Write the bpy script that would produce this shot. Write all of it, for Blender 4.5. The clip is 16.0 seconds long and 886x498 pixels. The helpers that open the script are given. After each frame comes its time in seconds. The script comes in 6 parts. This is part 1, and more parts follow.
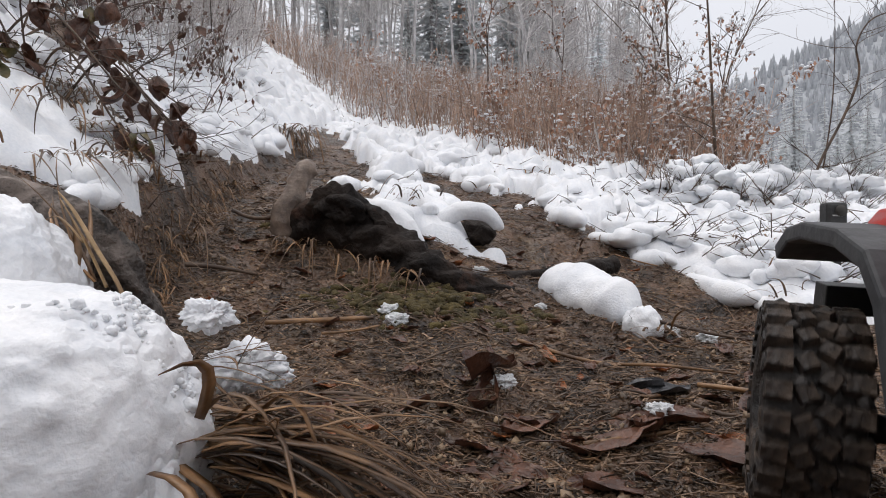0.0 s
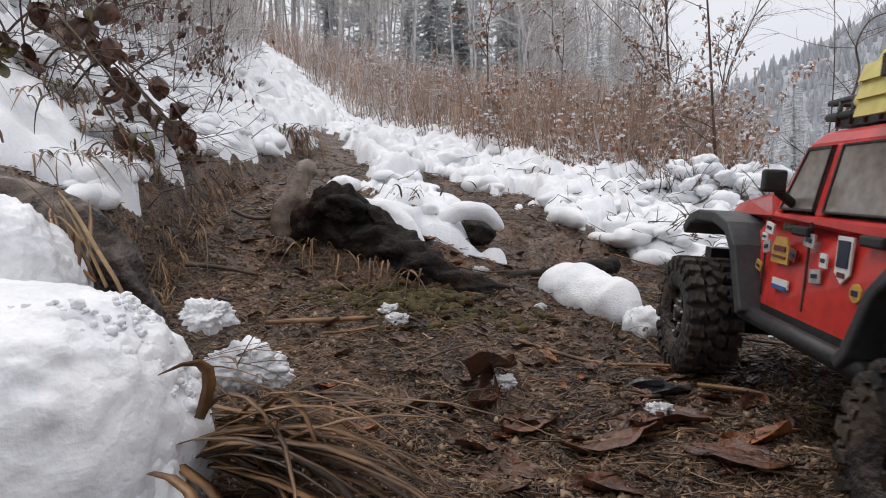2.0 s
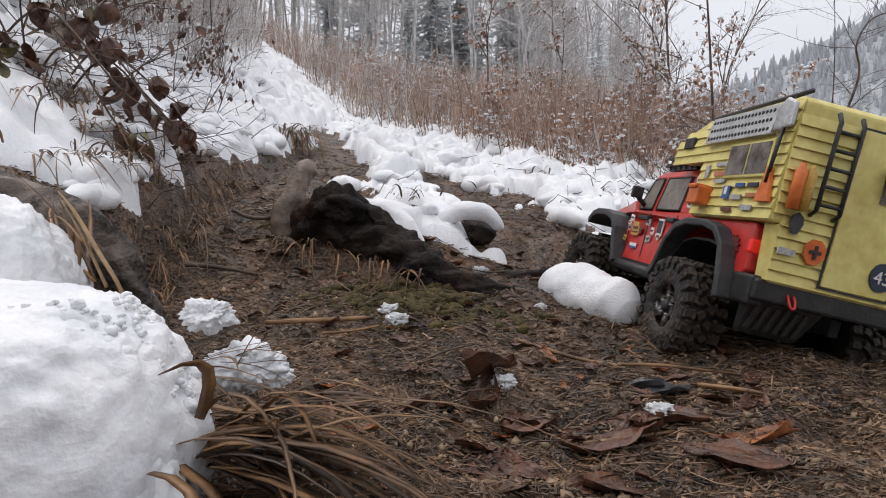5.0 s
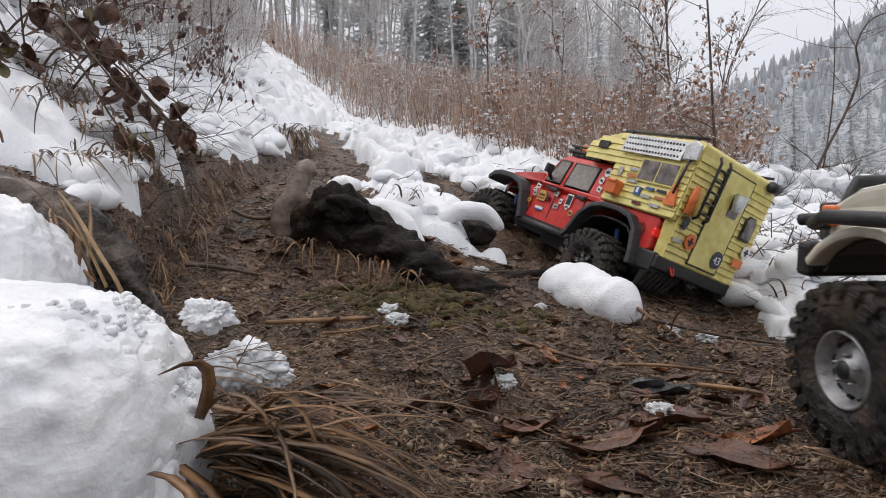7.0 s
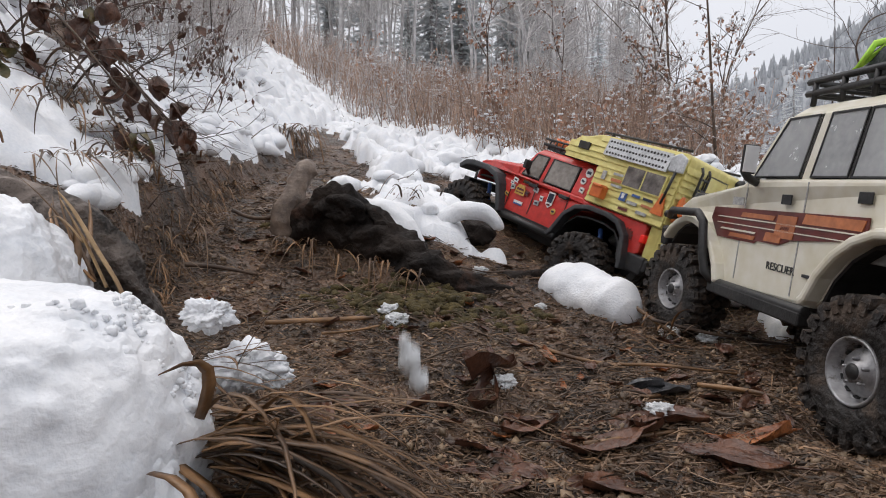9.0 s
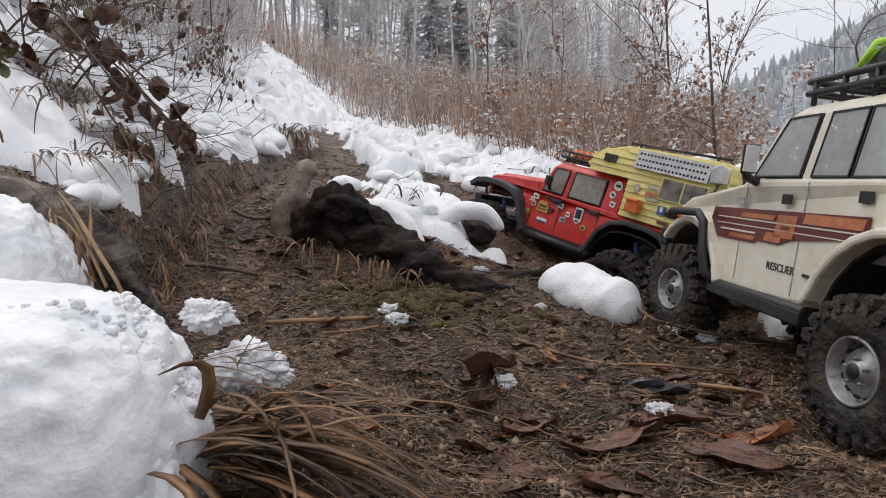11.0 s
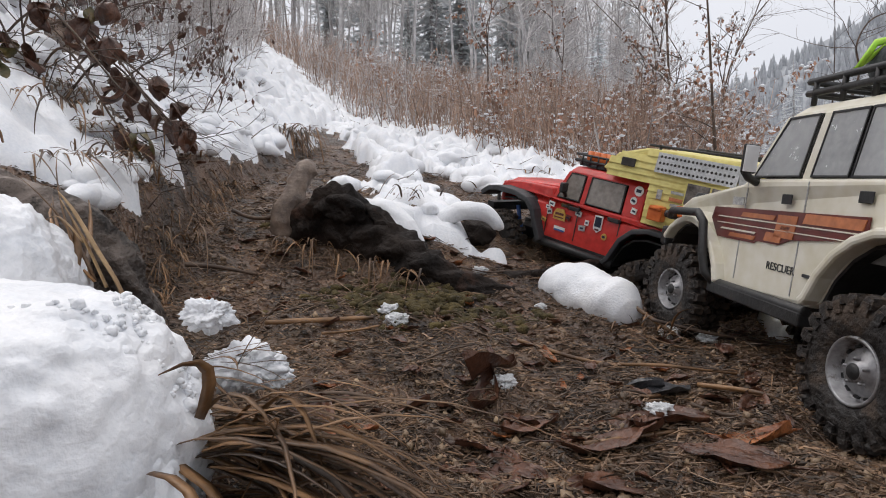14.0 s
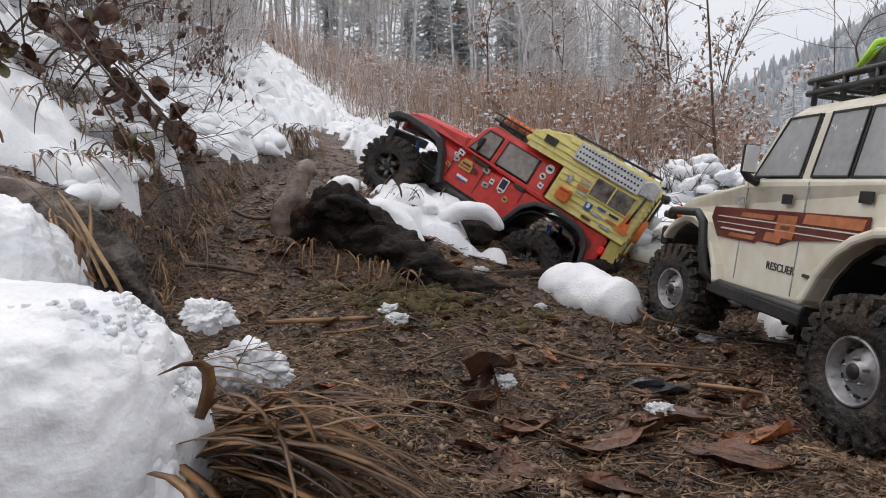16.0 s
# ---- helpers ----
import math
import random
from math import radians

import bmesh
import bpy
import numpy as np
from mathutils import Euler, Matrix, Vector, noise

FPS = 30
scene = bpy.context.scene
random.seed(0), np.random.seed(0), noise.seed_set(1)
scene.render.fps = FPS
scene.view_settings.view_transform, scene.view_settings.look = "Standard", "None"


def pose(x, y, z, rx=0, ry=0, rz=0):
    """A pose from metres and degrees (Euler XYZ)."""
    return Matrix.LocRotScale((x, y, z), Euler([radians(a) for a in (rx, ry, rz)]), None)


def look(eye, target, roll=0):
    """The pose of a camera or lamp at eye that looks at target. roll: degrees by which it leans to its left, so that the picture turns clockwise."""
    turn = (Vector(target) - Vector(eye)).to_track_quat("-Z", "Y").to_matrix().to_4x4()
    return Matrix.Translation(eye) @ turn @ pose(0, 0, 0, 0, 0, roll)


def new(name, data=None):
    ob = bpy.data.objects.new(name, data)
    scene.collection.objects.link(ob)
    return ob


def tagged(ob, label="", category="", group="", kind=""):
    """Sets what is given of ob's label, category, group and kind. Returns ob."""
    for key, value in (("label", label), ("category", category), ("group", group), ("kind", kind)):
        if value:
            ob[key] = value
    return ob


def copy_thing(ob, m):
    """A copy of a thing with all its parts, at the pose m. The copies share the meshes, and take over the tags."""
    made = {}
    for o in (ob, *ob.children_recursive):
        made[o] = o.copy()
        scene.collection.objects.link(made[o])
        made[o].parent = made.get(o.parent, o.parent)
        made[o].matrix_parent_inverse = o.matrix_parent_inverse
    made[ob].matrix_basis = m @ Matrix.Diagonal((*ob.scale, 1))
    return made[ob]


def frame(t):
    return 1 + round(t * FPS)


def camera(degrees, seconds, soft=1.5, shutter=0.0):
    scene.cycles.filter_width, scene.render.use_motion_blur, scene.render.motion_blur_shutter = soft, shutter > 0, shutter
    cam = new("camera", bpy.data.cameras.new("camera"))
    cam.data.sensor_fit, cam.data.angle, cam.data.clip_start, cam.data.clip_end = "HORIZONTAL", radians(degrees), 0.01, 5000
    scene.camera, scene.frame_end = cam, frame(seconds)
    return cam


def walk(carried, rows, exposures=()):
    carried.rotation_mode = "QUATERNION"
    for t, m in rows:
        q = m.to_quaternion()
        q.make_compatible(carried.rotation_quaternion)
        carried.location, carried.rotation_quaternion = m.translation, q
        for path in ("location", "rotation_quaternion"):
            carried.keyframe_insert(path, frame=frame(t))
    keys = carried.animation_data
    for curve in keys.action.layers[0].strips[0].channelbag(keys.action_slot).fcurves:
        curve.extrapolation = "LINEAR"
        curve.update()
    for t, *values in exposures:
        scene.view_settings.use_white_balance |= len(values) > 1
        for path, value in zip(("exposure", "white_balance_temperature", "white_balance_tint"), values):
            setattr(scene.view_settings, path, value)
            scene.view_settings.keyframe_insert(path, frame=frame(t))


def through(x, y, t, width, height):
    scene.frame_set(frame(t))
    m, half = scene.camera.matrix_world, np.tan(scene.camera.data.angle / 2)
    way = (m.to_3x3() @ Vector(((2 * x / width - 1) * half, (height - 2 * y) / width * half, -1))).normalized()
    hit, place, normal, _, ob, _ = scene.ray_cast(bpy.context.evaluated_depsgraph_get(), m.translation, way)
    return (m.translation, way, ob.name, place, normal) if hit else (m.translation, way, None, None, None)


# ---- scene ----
cam = camera(75, 16.0, 1.0, 0.4)
walk(cam, [(0.0, pose(0, 0, 0.16, 90, 0, 0)), (16.0, pose(0, 0, 0.16, 90, 0, 0))], exposures=[(0.0, 0.45, 6650, 13), (16.0, 0.45, 6650, 13)])

# Overcast winter sky: a Nishita sky under an even grey cloud cover, brighter towards the zenith.
world = bpy.data.worlds.new("overcast_sky")
scene.world = world
world.use_nodes = True
wn, wl = world.node_tree.nodes, world.node_tree.links
sky = wn.new("ShaderNodeTexSky")
sky.sky_type, sky.sun_disc = "NISHITA", False
sky.sun_elevation, sky.sun_rotation = radians(35), radians(200)
dim = wn.new("ShaderNodeMixRGB")
dim.blend_type, dim.inputs[0].default_value = "MULTIPLY", 1
dim.inputs[2].default_value = (.08, .08, .08, 1)
wl.new(sky.outputs[0], dim.inputs[1])
wc = wn.new("ShaderNodeTexCoord")
wsep = wn.new("ShaderNodeSeparateXYZ")
wl.new(wc.outputs["Generated"], wsep.inputs[0])
wr = wn.new("ShaderNodeValToRGB")
wr.color_ramp.elements[0].position, wr.color_ramp.elements[0].color = 0.0, (.5, .545, .61, 1)
wr.color_ramp.elements[1].position, wr.color_ramp.elements[1].color = 0.75, (1.0, 1.02, 1.06, 1)
wl.new(wsep.outputs[2], wr.inputs[0])
wno = wn.new("ShaderNodeTexNoise")
wno.inputs["Scale"].default_value, wno.inputs["Detail"].default_value = 2.2, 3
wl.new(wc.outputs["Generated"], wno.inputs[0])
cloud = wn.new("ShaderNodeMixRGB")
cloud.blend_type, cloud.inputs[0].default_value = "SOFT_LIGHT", .25
wl.new(wr.outputs[0], cloud.inputs[1])
wl.new(wno.outputs[0], cloud.inputs[2])
cover = wn.new("ShaderNodeMixRGB")
cover.inputs[0].default_value = .92
wl.new(dim.outputs[0], cover.inputs[1])
wl.new(cloud.outputs[0], cover.inputs[2])
wl.new(cover.outputs[0], wn["Background"].inputs[0])
wn["Background"].inputs[1].default_value = .85
sun = new("sun", bpy.data.lights.new("sun", "SUN"))
sun.data.energy, sun.data.angle, sun.data.color = .7, radians(40), (1, .97, .93)
sun.matrix_world = look((-4, 3, 10), (0, 1, 0))


# ---- materials ----
def mat(name, c1, c2, scale=40, rough=.6, bump=.3, metal=0, fine=6, spec=.5, snow=0, rnd=0, blotch=None, trans=0, lo=.35, hi=.65, depth=.002, glow=0, through=0):
    m = bpy.data.materials.new(name)
    m.use_nodes = True
    n, l = m.node_tree.nodes, m.node_tree.links
    p = n["Principled BSDF"]
    tc = n.new("ShaderNodeTexCoord")
    n1 = n.new("ShaderNodeTexNoise")
    n1.inputs["Scale"].default_value, n1.inputs["Detail"].default_value = scale, 5
    n2 = n.new("ShaderNodeTexNoise")
    n2.inputs["Scale"].default_value, n2.inputs["Detail"].default_value = scale * fine, 4
    l.new(tc.outputs["Object"], n1.inputs[0])
    l.new(tc.outputs["Object"], n2.inputs[0])
    r = n.new("ShaderNodeValToRGB")
    r.color_ramp.elements[0].position, r.color_ramp.elements[0].color = lo, (*c1, 1)
    r.color_ramp.elements[1].position, r.color_ramp.elements[1].color = hi, (*c2, 1)
    l.new(n1.outputs[0], r.inputs[0])
    mx = n.new("ShaderNodeMixRGB")
    mx.blend_type, mx.inputs[0].default_value = "OVERLAY", .5
    l.new(r.outputs[0], mx.inputs[1])
    l.new(n2.outputs[0], mx.inputs[2])
    col = mx.outputs[0]
    if rnd:
        oi = n.new("ShaderNodeObjectInfo") if rnd < 0 else n.new("ShaderNodeNewGeometry")
        hs = n.new("ShaderNodeHueSaturation")
        mr = n.new("ShaderNodeMapRange")
        mr.inputs[3].default_value, mr.inputs[4].default_value = 1 - abs(rnd), 1 + abs(rnd)
        l.new(oi.outputs["Random" if rnd < 0 else "Random Per Island"], mr.inputs[0])
        l.new(mr.outputs[0], hs.inputs["Value"])
        l.new(col, hs.inputs["Color"])
        col = hs.outputs[0]
    if blotch:
        n3 = n.new("ShaderNodeTexNoise")
        n3.inputs["Scale"].default_value, n3.inputs["Detail"].default_value, n3.inputs["Roughness"].default_value = blotch[1], 6, .7
        l.new(tc.outputs["Object"], n3.inputs[0])
        r3 = n.new("ShaderNodeValToRGB")
        r3.color_ramp.elements[0].position, r3.color_ramp.elements[1].position = blotch[2], blotch[2] + .1
        l.new(n3.outputs[0], r3.inputs[0])
        m3 = n.new("ShaderNodeMixRGB")
        m3.inputs[2].default_value = (*blotch[0], 1)
        l.new(r3.outputs[0], m3.inputs[0])
        l.new(col, m3.inputs[1])
        col = m3.outputs[0]
        rr = n.new("ShaderNodeMapRange")
        rr.inputs[3].default_value, rr.inputs[4].default_value = rough, blotch[3]
        l.new(r3.outputs[0], rr.inputs[0])
        l.new(rr.outputs[0], p.inputs["Roughness"])
    if snow:
        g = n.new("ShaderNodeNewGeometry")
        sx = n.new("ShaderNodeSeparateXYZ")
        l.new(g.outputs["Normal"], sx.inputs[0])
        ad = n.new("ShaderNodeMath")
        ad.operation = "ADD"
        l.new(sx.outputs[2], ad.inputs[0])
        l.new(n1.outputs[0], ad.inputs[1])
        r4 = n.new("ShaderNodeValToRGB")
        r4.color_ramp.elements[0].position, r4.color_ramp.elements[1].position = 1.3 - snow, min(1, 1.45 - snow)
        l.new(ad.outputs[0], r4.inputs[0])
        m4 = n.new("ShaderNodeMixRGB")
        m4.inputs[2].default_value = (.8, .82, .85, 1)
        l.new(r4.outputs[0], m4.inputs[0])
        l.new(col, m4.inputs[1])
        col = m4.outputs[0]
    l.new(col, p.inputs["Base Color"])
    if not blotch:
        p.inputs["Roughness"].default_value = rough
    p.inputs["Metallic"].default_value = metal
    p.inputs["Specular IOR Level"].default_value = spec
    p.inputs["Transmission Weight"].default_value = trans
    if glow:
        p.inputs["Emission Color"].default_value = (*c1, 1)
        p.inputs["Emission Strength"].default_value = glow
    if through:
        tl = n.new("ShaderNodeBsdfTranslucent")
        ms = n.new("ShaderNodeMixShader")
        ms.inputs[0].default_value = through
        l.new(col, tl.inputs[0])
        l.new(p.outputs[0], ms.inputs[1])
        l.new(tl.outputs[0], ms.inputs[2])
        l.new(ms.outputs[0], n["Material Output"].inputs[0])
    if bump:
        b = n.new("ShaderNodeBump")
        b.inputs["Strength"].default_value, b.inputs["Distance"].default_value = bump, depth
        l.new(n2.outputs[0], b.inputs["Height"])
        l.new(b.outputs[0], p.inputs["Normal"])
    return m


def mud_material():
    """Wet trail mud: dark loam with paler grit, litter-brown patches and damp gloss."""
    m = mat("wet_mud", (.016, .009, .0055), (.15, .086, .052), 13, .32, 1.0, fine=9, depth=.009, blotch=((.17, .115, .072), 4.5, .57, .5))
    n, l = m.node_tree.nodes, m.node_tree.links
    p = n["Principled BSDF"]
    tc = n.new("ShaderNodeTexCoord")
    v = n.new("ShaderNodeTexVoronoi")
    v.inputs["Scale"].default_value = 210
    l.new(tc.outputs["Object"], v.inputs[0])
    r = n.new("ShaderNodeValToRGB")
    r.color_ramp.elements[0].position, r.color_ramp.elements[0].color = .18, (1, 1, 1, 1)
    r.color_ramp.elements[1].position, r.color_ramp.elements[1].color = .3, (0, 0, 0, 1)
    l.new(v.outputs["Distance"], r.inputs[0])
    sel = n.new("ShaderNodeSeparateColor")
    l.new(v.outputs["Color"], sel.inputs[0])
    gt = n.new("ShaderNodeMath")
    gt.operation, gt.inputs[1].default_value = "GREATER_THAN", .62
    l.new(sel.outputs[0], gt.inputs[0])
    mu = n.new("ShaderNodeMath")
    mu.operation = "MULTIPLY"
    l.new(gt.outputs[0], mu.inputs[0])
    l.new(r.outputs[0], mu.inputs[1])
    mx = n.new("ShaderNodeMixRGB")
    old = p.inputs["Base Color"].links[0].from_socket
    l.new(old, mx.inputs[1])
    mx.inputs[2].default_value = (.2, .15, .1, 1)
    l.new(mu.outputs[0], mx.inputs[0])
    l.new(mx.outputs[0], p.inputs["Base Color"])
    b = n.new("ShaderNodeBump")
    b.inputs["Strength"].default_value, b.inputs["Distance"].default_value = .8, .004
    l.new(mu.outputs[0], b.inputs["Height"])
    l.new(p.inputs["Normal"].links[0].from_socket, b.inputs["Normal"])
    l.new(b.outputs[0], p.inputs["Normal"])
    return m


M = dict(
    mud=mud_material(),
    snow=mat("snow", (.76, .785, .82), (.84, .85, .865), 30, .6, .35, fine=9, depth=.003, spec=.3),
    oldsnow=mat("coarse_snow", (.74, .765, .8), (.84, .85, .865), 22, .5, .45, fine=14, depth=.0022, spec=.4),
    ice=mat("ice", (.7, .72, .74), (.84, .86, .87), 60, .3, .7, trans=.25),
    bark=mat("wet_bark", (.006, .0045, .004), (.024, .016, .012), 14, .65, 1.0, fine=6, depth=.008, spec=.2, blotch=((.055, .028, .018), 8, .56, .7)),
    stub=mat("pale_dead_wood", (.09, .064, .049), (.23, .17, .13), 40, .5, .7, fine=3, depth=.004, blotch=((.04, .03, .023), 12, .6, .6)),
    root=mat("grey_root", (.045, .036, .031), (.2, .16, .135), 22, .55, 1.0, fine=5, depth=.008, blotch=((.012, .01, .008), 20, .52, .6)),
    twig=mat("twig", (.035, .022, .016), (.11, .07, .045), 20, .65, .4, rnd=.5),
    redtwig=mat("dry_stem", (.25, .16, .115), (.47, .335, .26), 6, .8, .2, rnd=.45, snow=.22),
    darktwig=mat("dark_stem", (.1, .062, .046), (.26, .18, .14), 6, .8, .2, rnd=.5, snow=.15),
    frosttwig=mat("frosted_stem", (.4, .37, .355), (.66, .635, .625), 5, .8, .2, rnd=.4, snow=.3),
    straw=mat("dry_grass", (.06, .03, .013), (.24, .13, .058), 25, .45, .4, rnd=.75),
    strand=mat("straw_strand", (.06, .036, .024), (.24, .155, .1), 20, .5, .3, rnd=.7),
    palestraw=mat("pale_straw", (.22, .13, .06), (.42, .28, .14), 30, .5, .4),
    leaf=mat("wet_brown_leaf", (.04, .017, .011), (.13, .055, .03), 30, .33, .8, fine=8, rnd=.4),
    greyleaf=mat("dark_leaf", (.025, .026, .03), (.075, .075, .08), 40, .3, .8),
    orangeleaf=mat("orange_leaf", (.16, .05, .018), (.34, .12, .04), 40, .4, .8),
    beech=mat("beech_leaf", (.24, .12, .075), (.45, .26, .17), 12, .6, .3, rnd=.5, snow=.25),
    greenleaf=mat("faded_green_leaf", (.05, .05, .012), (.15, .1, .03), 40, .45, .5),
    stone=mat("pebble", (.07, .046, .03), (.3, .21, .13), 12, .5, .5, rnd=.55),
    chip=mat("litter", (.034, .02, .012), (.22, .135, .078), 30, .5, .4, rnd=.7),
    moss=mat("moss", (.04, .031, .01), (.1, .073, .022), 60, .9, 1.0, depth=.004),
    # The haze of distance is put into these two pale needle colours.
    needle=mat("frosted_hazed_needles", (.42, .445, .45), (.6, .625, .625), 1.2, .8, 0, rnd=.25, snow=.4, through=.35),
    farneedle=mat("haze_paled_needles", (.62, .64, .65), (.76, .78, .79), .6, .9, 0, rnd=.15, snow=.3, through=.45),
    snowneedle=mat("snowy_needles", (.16, .18, .17), (.38, .41, .4), 3, .8, 0, rnd=.3, snow=.7, through=.2),
    # Bark colour holds both frost and the painted haze of the wood.
    trunk=mat("frosted_hazed_trunk", (.33, .315, .31), (.52, .505, .5), 3, .85, .4, rnd=.3, snow=.1),
    red=mat("red_paint", (.5, .03, .026), (.6, .045, .036), 14, .3, .1, blotch=((.16, .05, .035), 16, .66, .65), spec=.5),
    yellow=mat("yellow_paint", (.64, .55, .17), (.73, .64, .23), 14, .5, .15, blotch=((.38, .31, .1), 22, .64, .7)),
    cream=mat("cream_paint", (.7, .665, .55), (.77, .735, .62), 9, .32, .08, blotch=((.42, .36, .27), 28, .69, .6)),
    black=mat("black_plastic", (.012, .012, .013), (.03, .03, .03), 30, .5, .3, blotch=((.05, .04, .032), 30, .62, .8)),
    flare=mat("grey_plastic", (.028, .03, .034), (.055, .057, .06), 26, .6, .3, blotch=((.1, .085, .07), 34, .64, .8)),
    rubber=mat("muddy_rubber", (.01, .009, .009), (.03, .025, .022), 40, .6, 1.0, fine=4, depth=.004, blotch=((.075, .054, .04), 26, .52, .8)),
    silver=mat("silver_steel", (.28, .28, .29), (.38, .38, .39), 30, .4, .1, metal=.5, blotch=((.1, .08, .06), 34, .57, .7)),
    chrome=mat("dull_chrome", (.3, .3, .31), (.45, .45, .46), 30, .25, .2, metal=.9, blotch=((.06, .045, .035), 40, .43, .8)),
    alu=mat("aluminium", (.42, .43, .44), (.55, .56, .57), 60, .45, .2, metal=.6),
    glass=mat("smoked_glass", (.34, .3, .26), (.44, .4, .36), 20, .12, 0, trans=.45, blotch=((.5, .47, .43), 40, .68, .5)),
    pane=mat("dark_camper_glass", (.06, .05, .045), (.24, .21, .19), 60, .15, .1),
    clear=mat("window_glass", (.6, .62, .63), (.7, .72, .73), 20, .22, .1, trans=.5, blotch=((.75, .76, .77), 70, .6, .4)),
    # The reflection of snow is painted in as a pale base colour.
    mirror=mat("mirror_glass", (.74, .75, .76), (.8, .81, .82), 30, .15, 0, metal=.15, blotch=((.5, .5, .48), 60, .6, .4)),
    cabin=mat("grey_interior", (.22, .22, .21), (.34, .34, .33), 20, .7, .2),
    seat=mat("dark_interior", (.03, .028, .026), (.06, .055, .05), 20, .8, .2),
    orange=mat("orange_plastic", (.6, .12, .02), (.75, .2, .05), 20, .4, .1),
    maroon=mat("maroon_decal", (.09, .018, .016), (.16, .035, .028), 12, .35, .05),
    copper=mat("copper_decal", (.4, .13, .05), (.55, .2, .09), 20, .35, .05),
    white=mat("white_plastic", (.72, .72, .7), (.8, .8, .78), 30, .4, .1),
    blue=mat("blue_decal", (.03, .08, .25), (.06, .14, .4), 30, .4, .05),
    navy=mat("navy_decal", (.012, .018, .04), (.02, .03, .06), 30, .4, .05),
    gold=mat("gold_decal", (.5, .28, .05), (.62, .4, .1), 60, .4, .05),
    grey=mat("grey_decal", (.3, .3, .3), (.5, .5, .48), 200, .4, .05, fine=3),
    lime=mat("lime_strap", (.4, .75, .05), (.5, .85, .1), 30, .5, .1),
    bag=mat("grey_canvas", (.035, .042, .048), (.07, .08, .088), 60, .8, .6),
    tail=mat("tail_light", (.75, .02, .015), (.85, .04, .025), 30, .25, 0, glow=.15),
    tail2=mat("red_plastic", (.55, .03, .025), (.65, .05, .04), 30, .4, .05),
    amber=mat("amber_lens", (.75, .16, .04), (.85, .25, .07), 30, .2, .1),
)


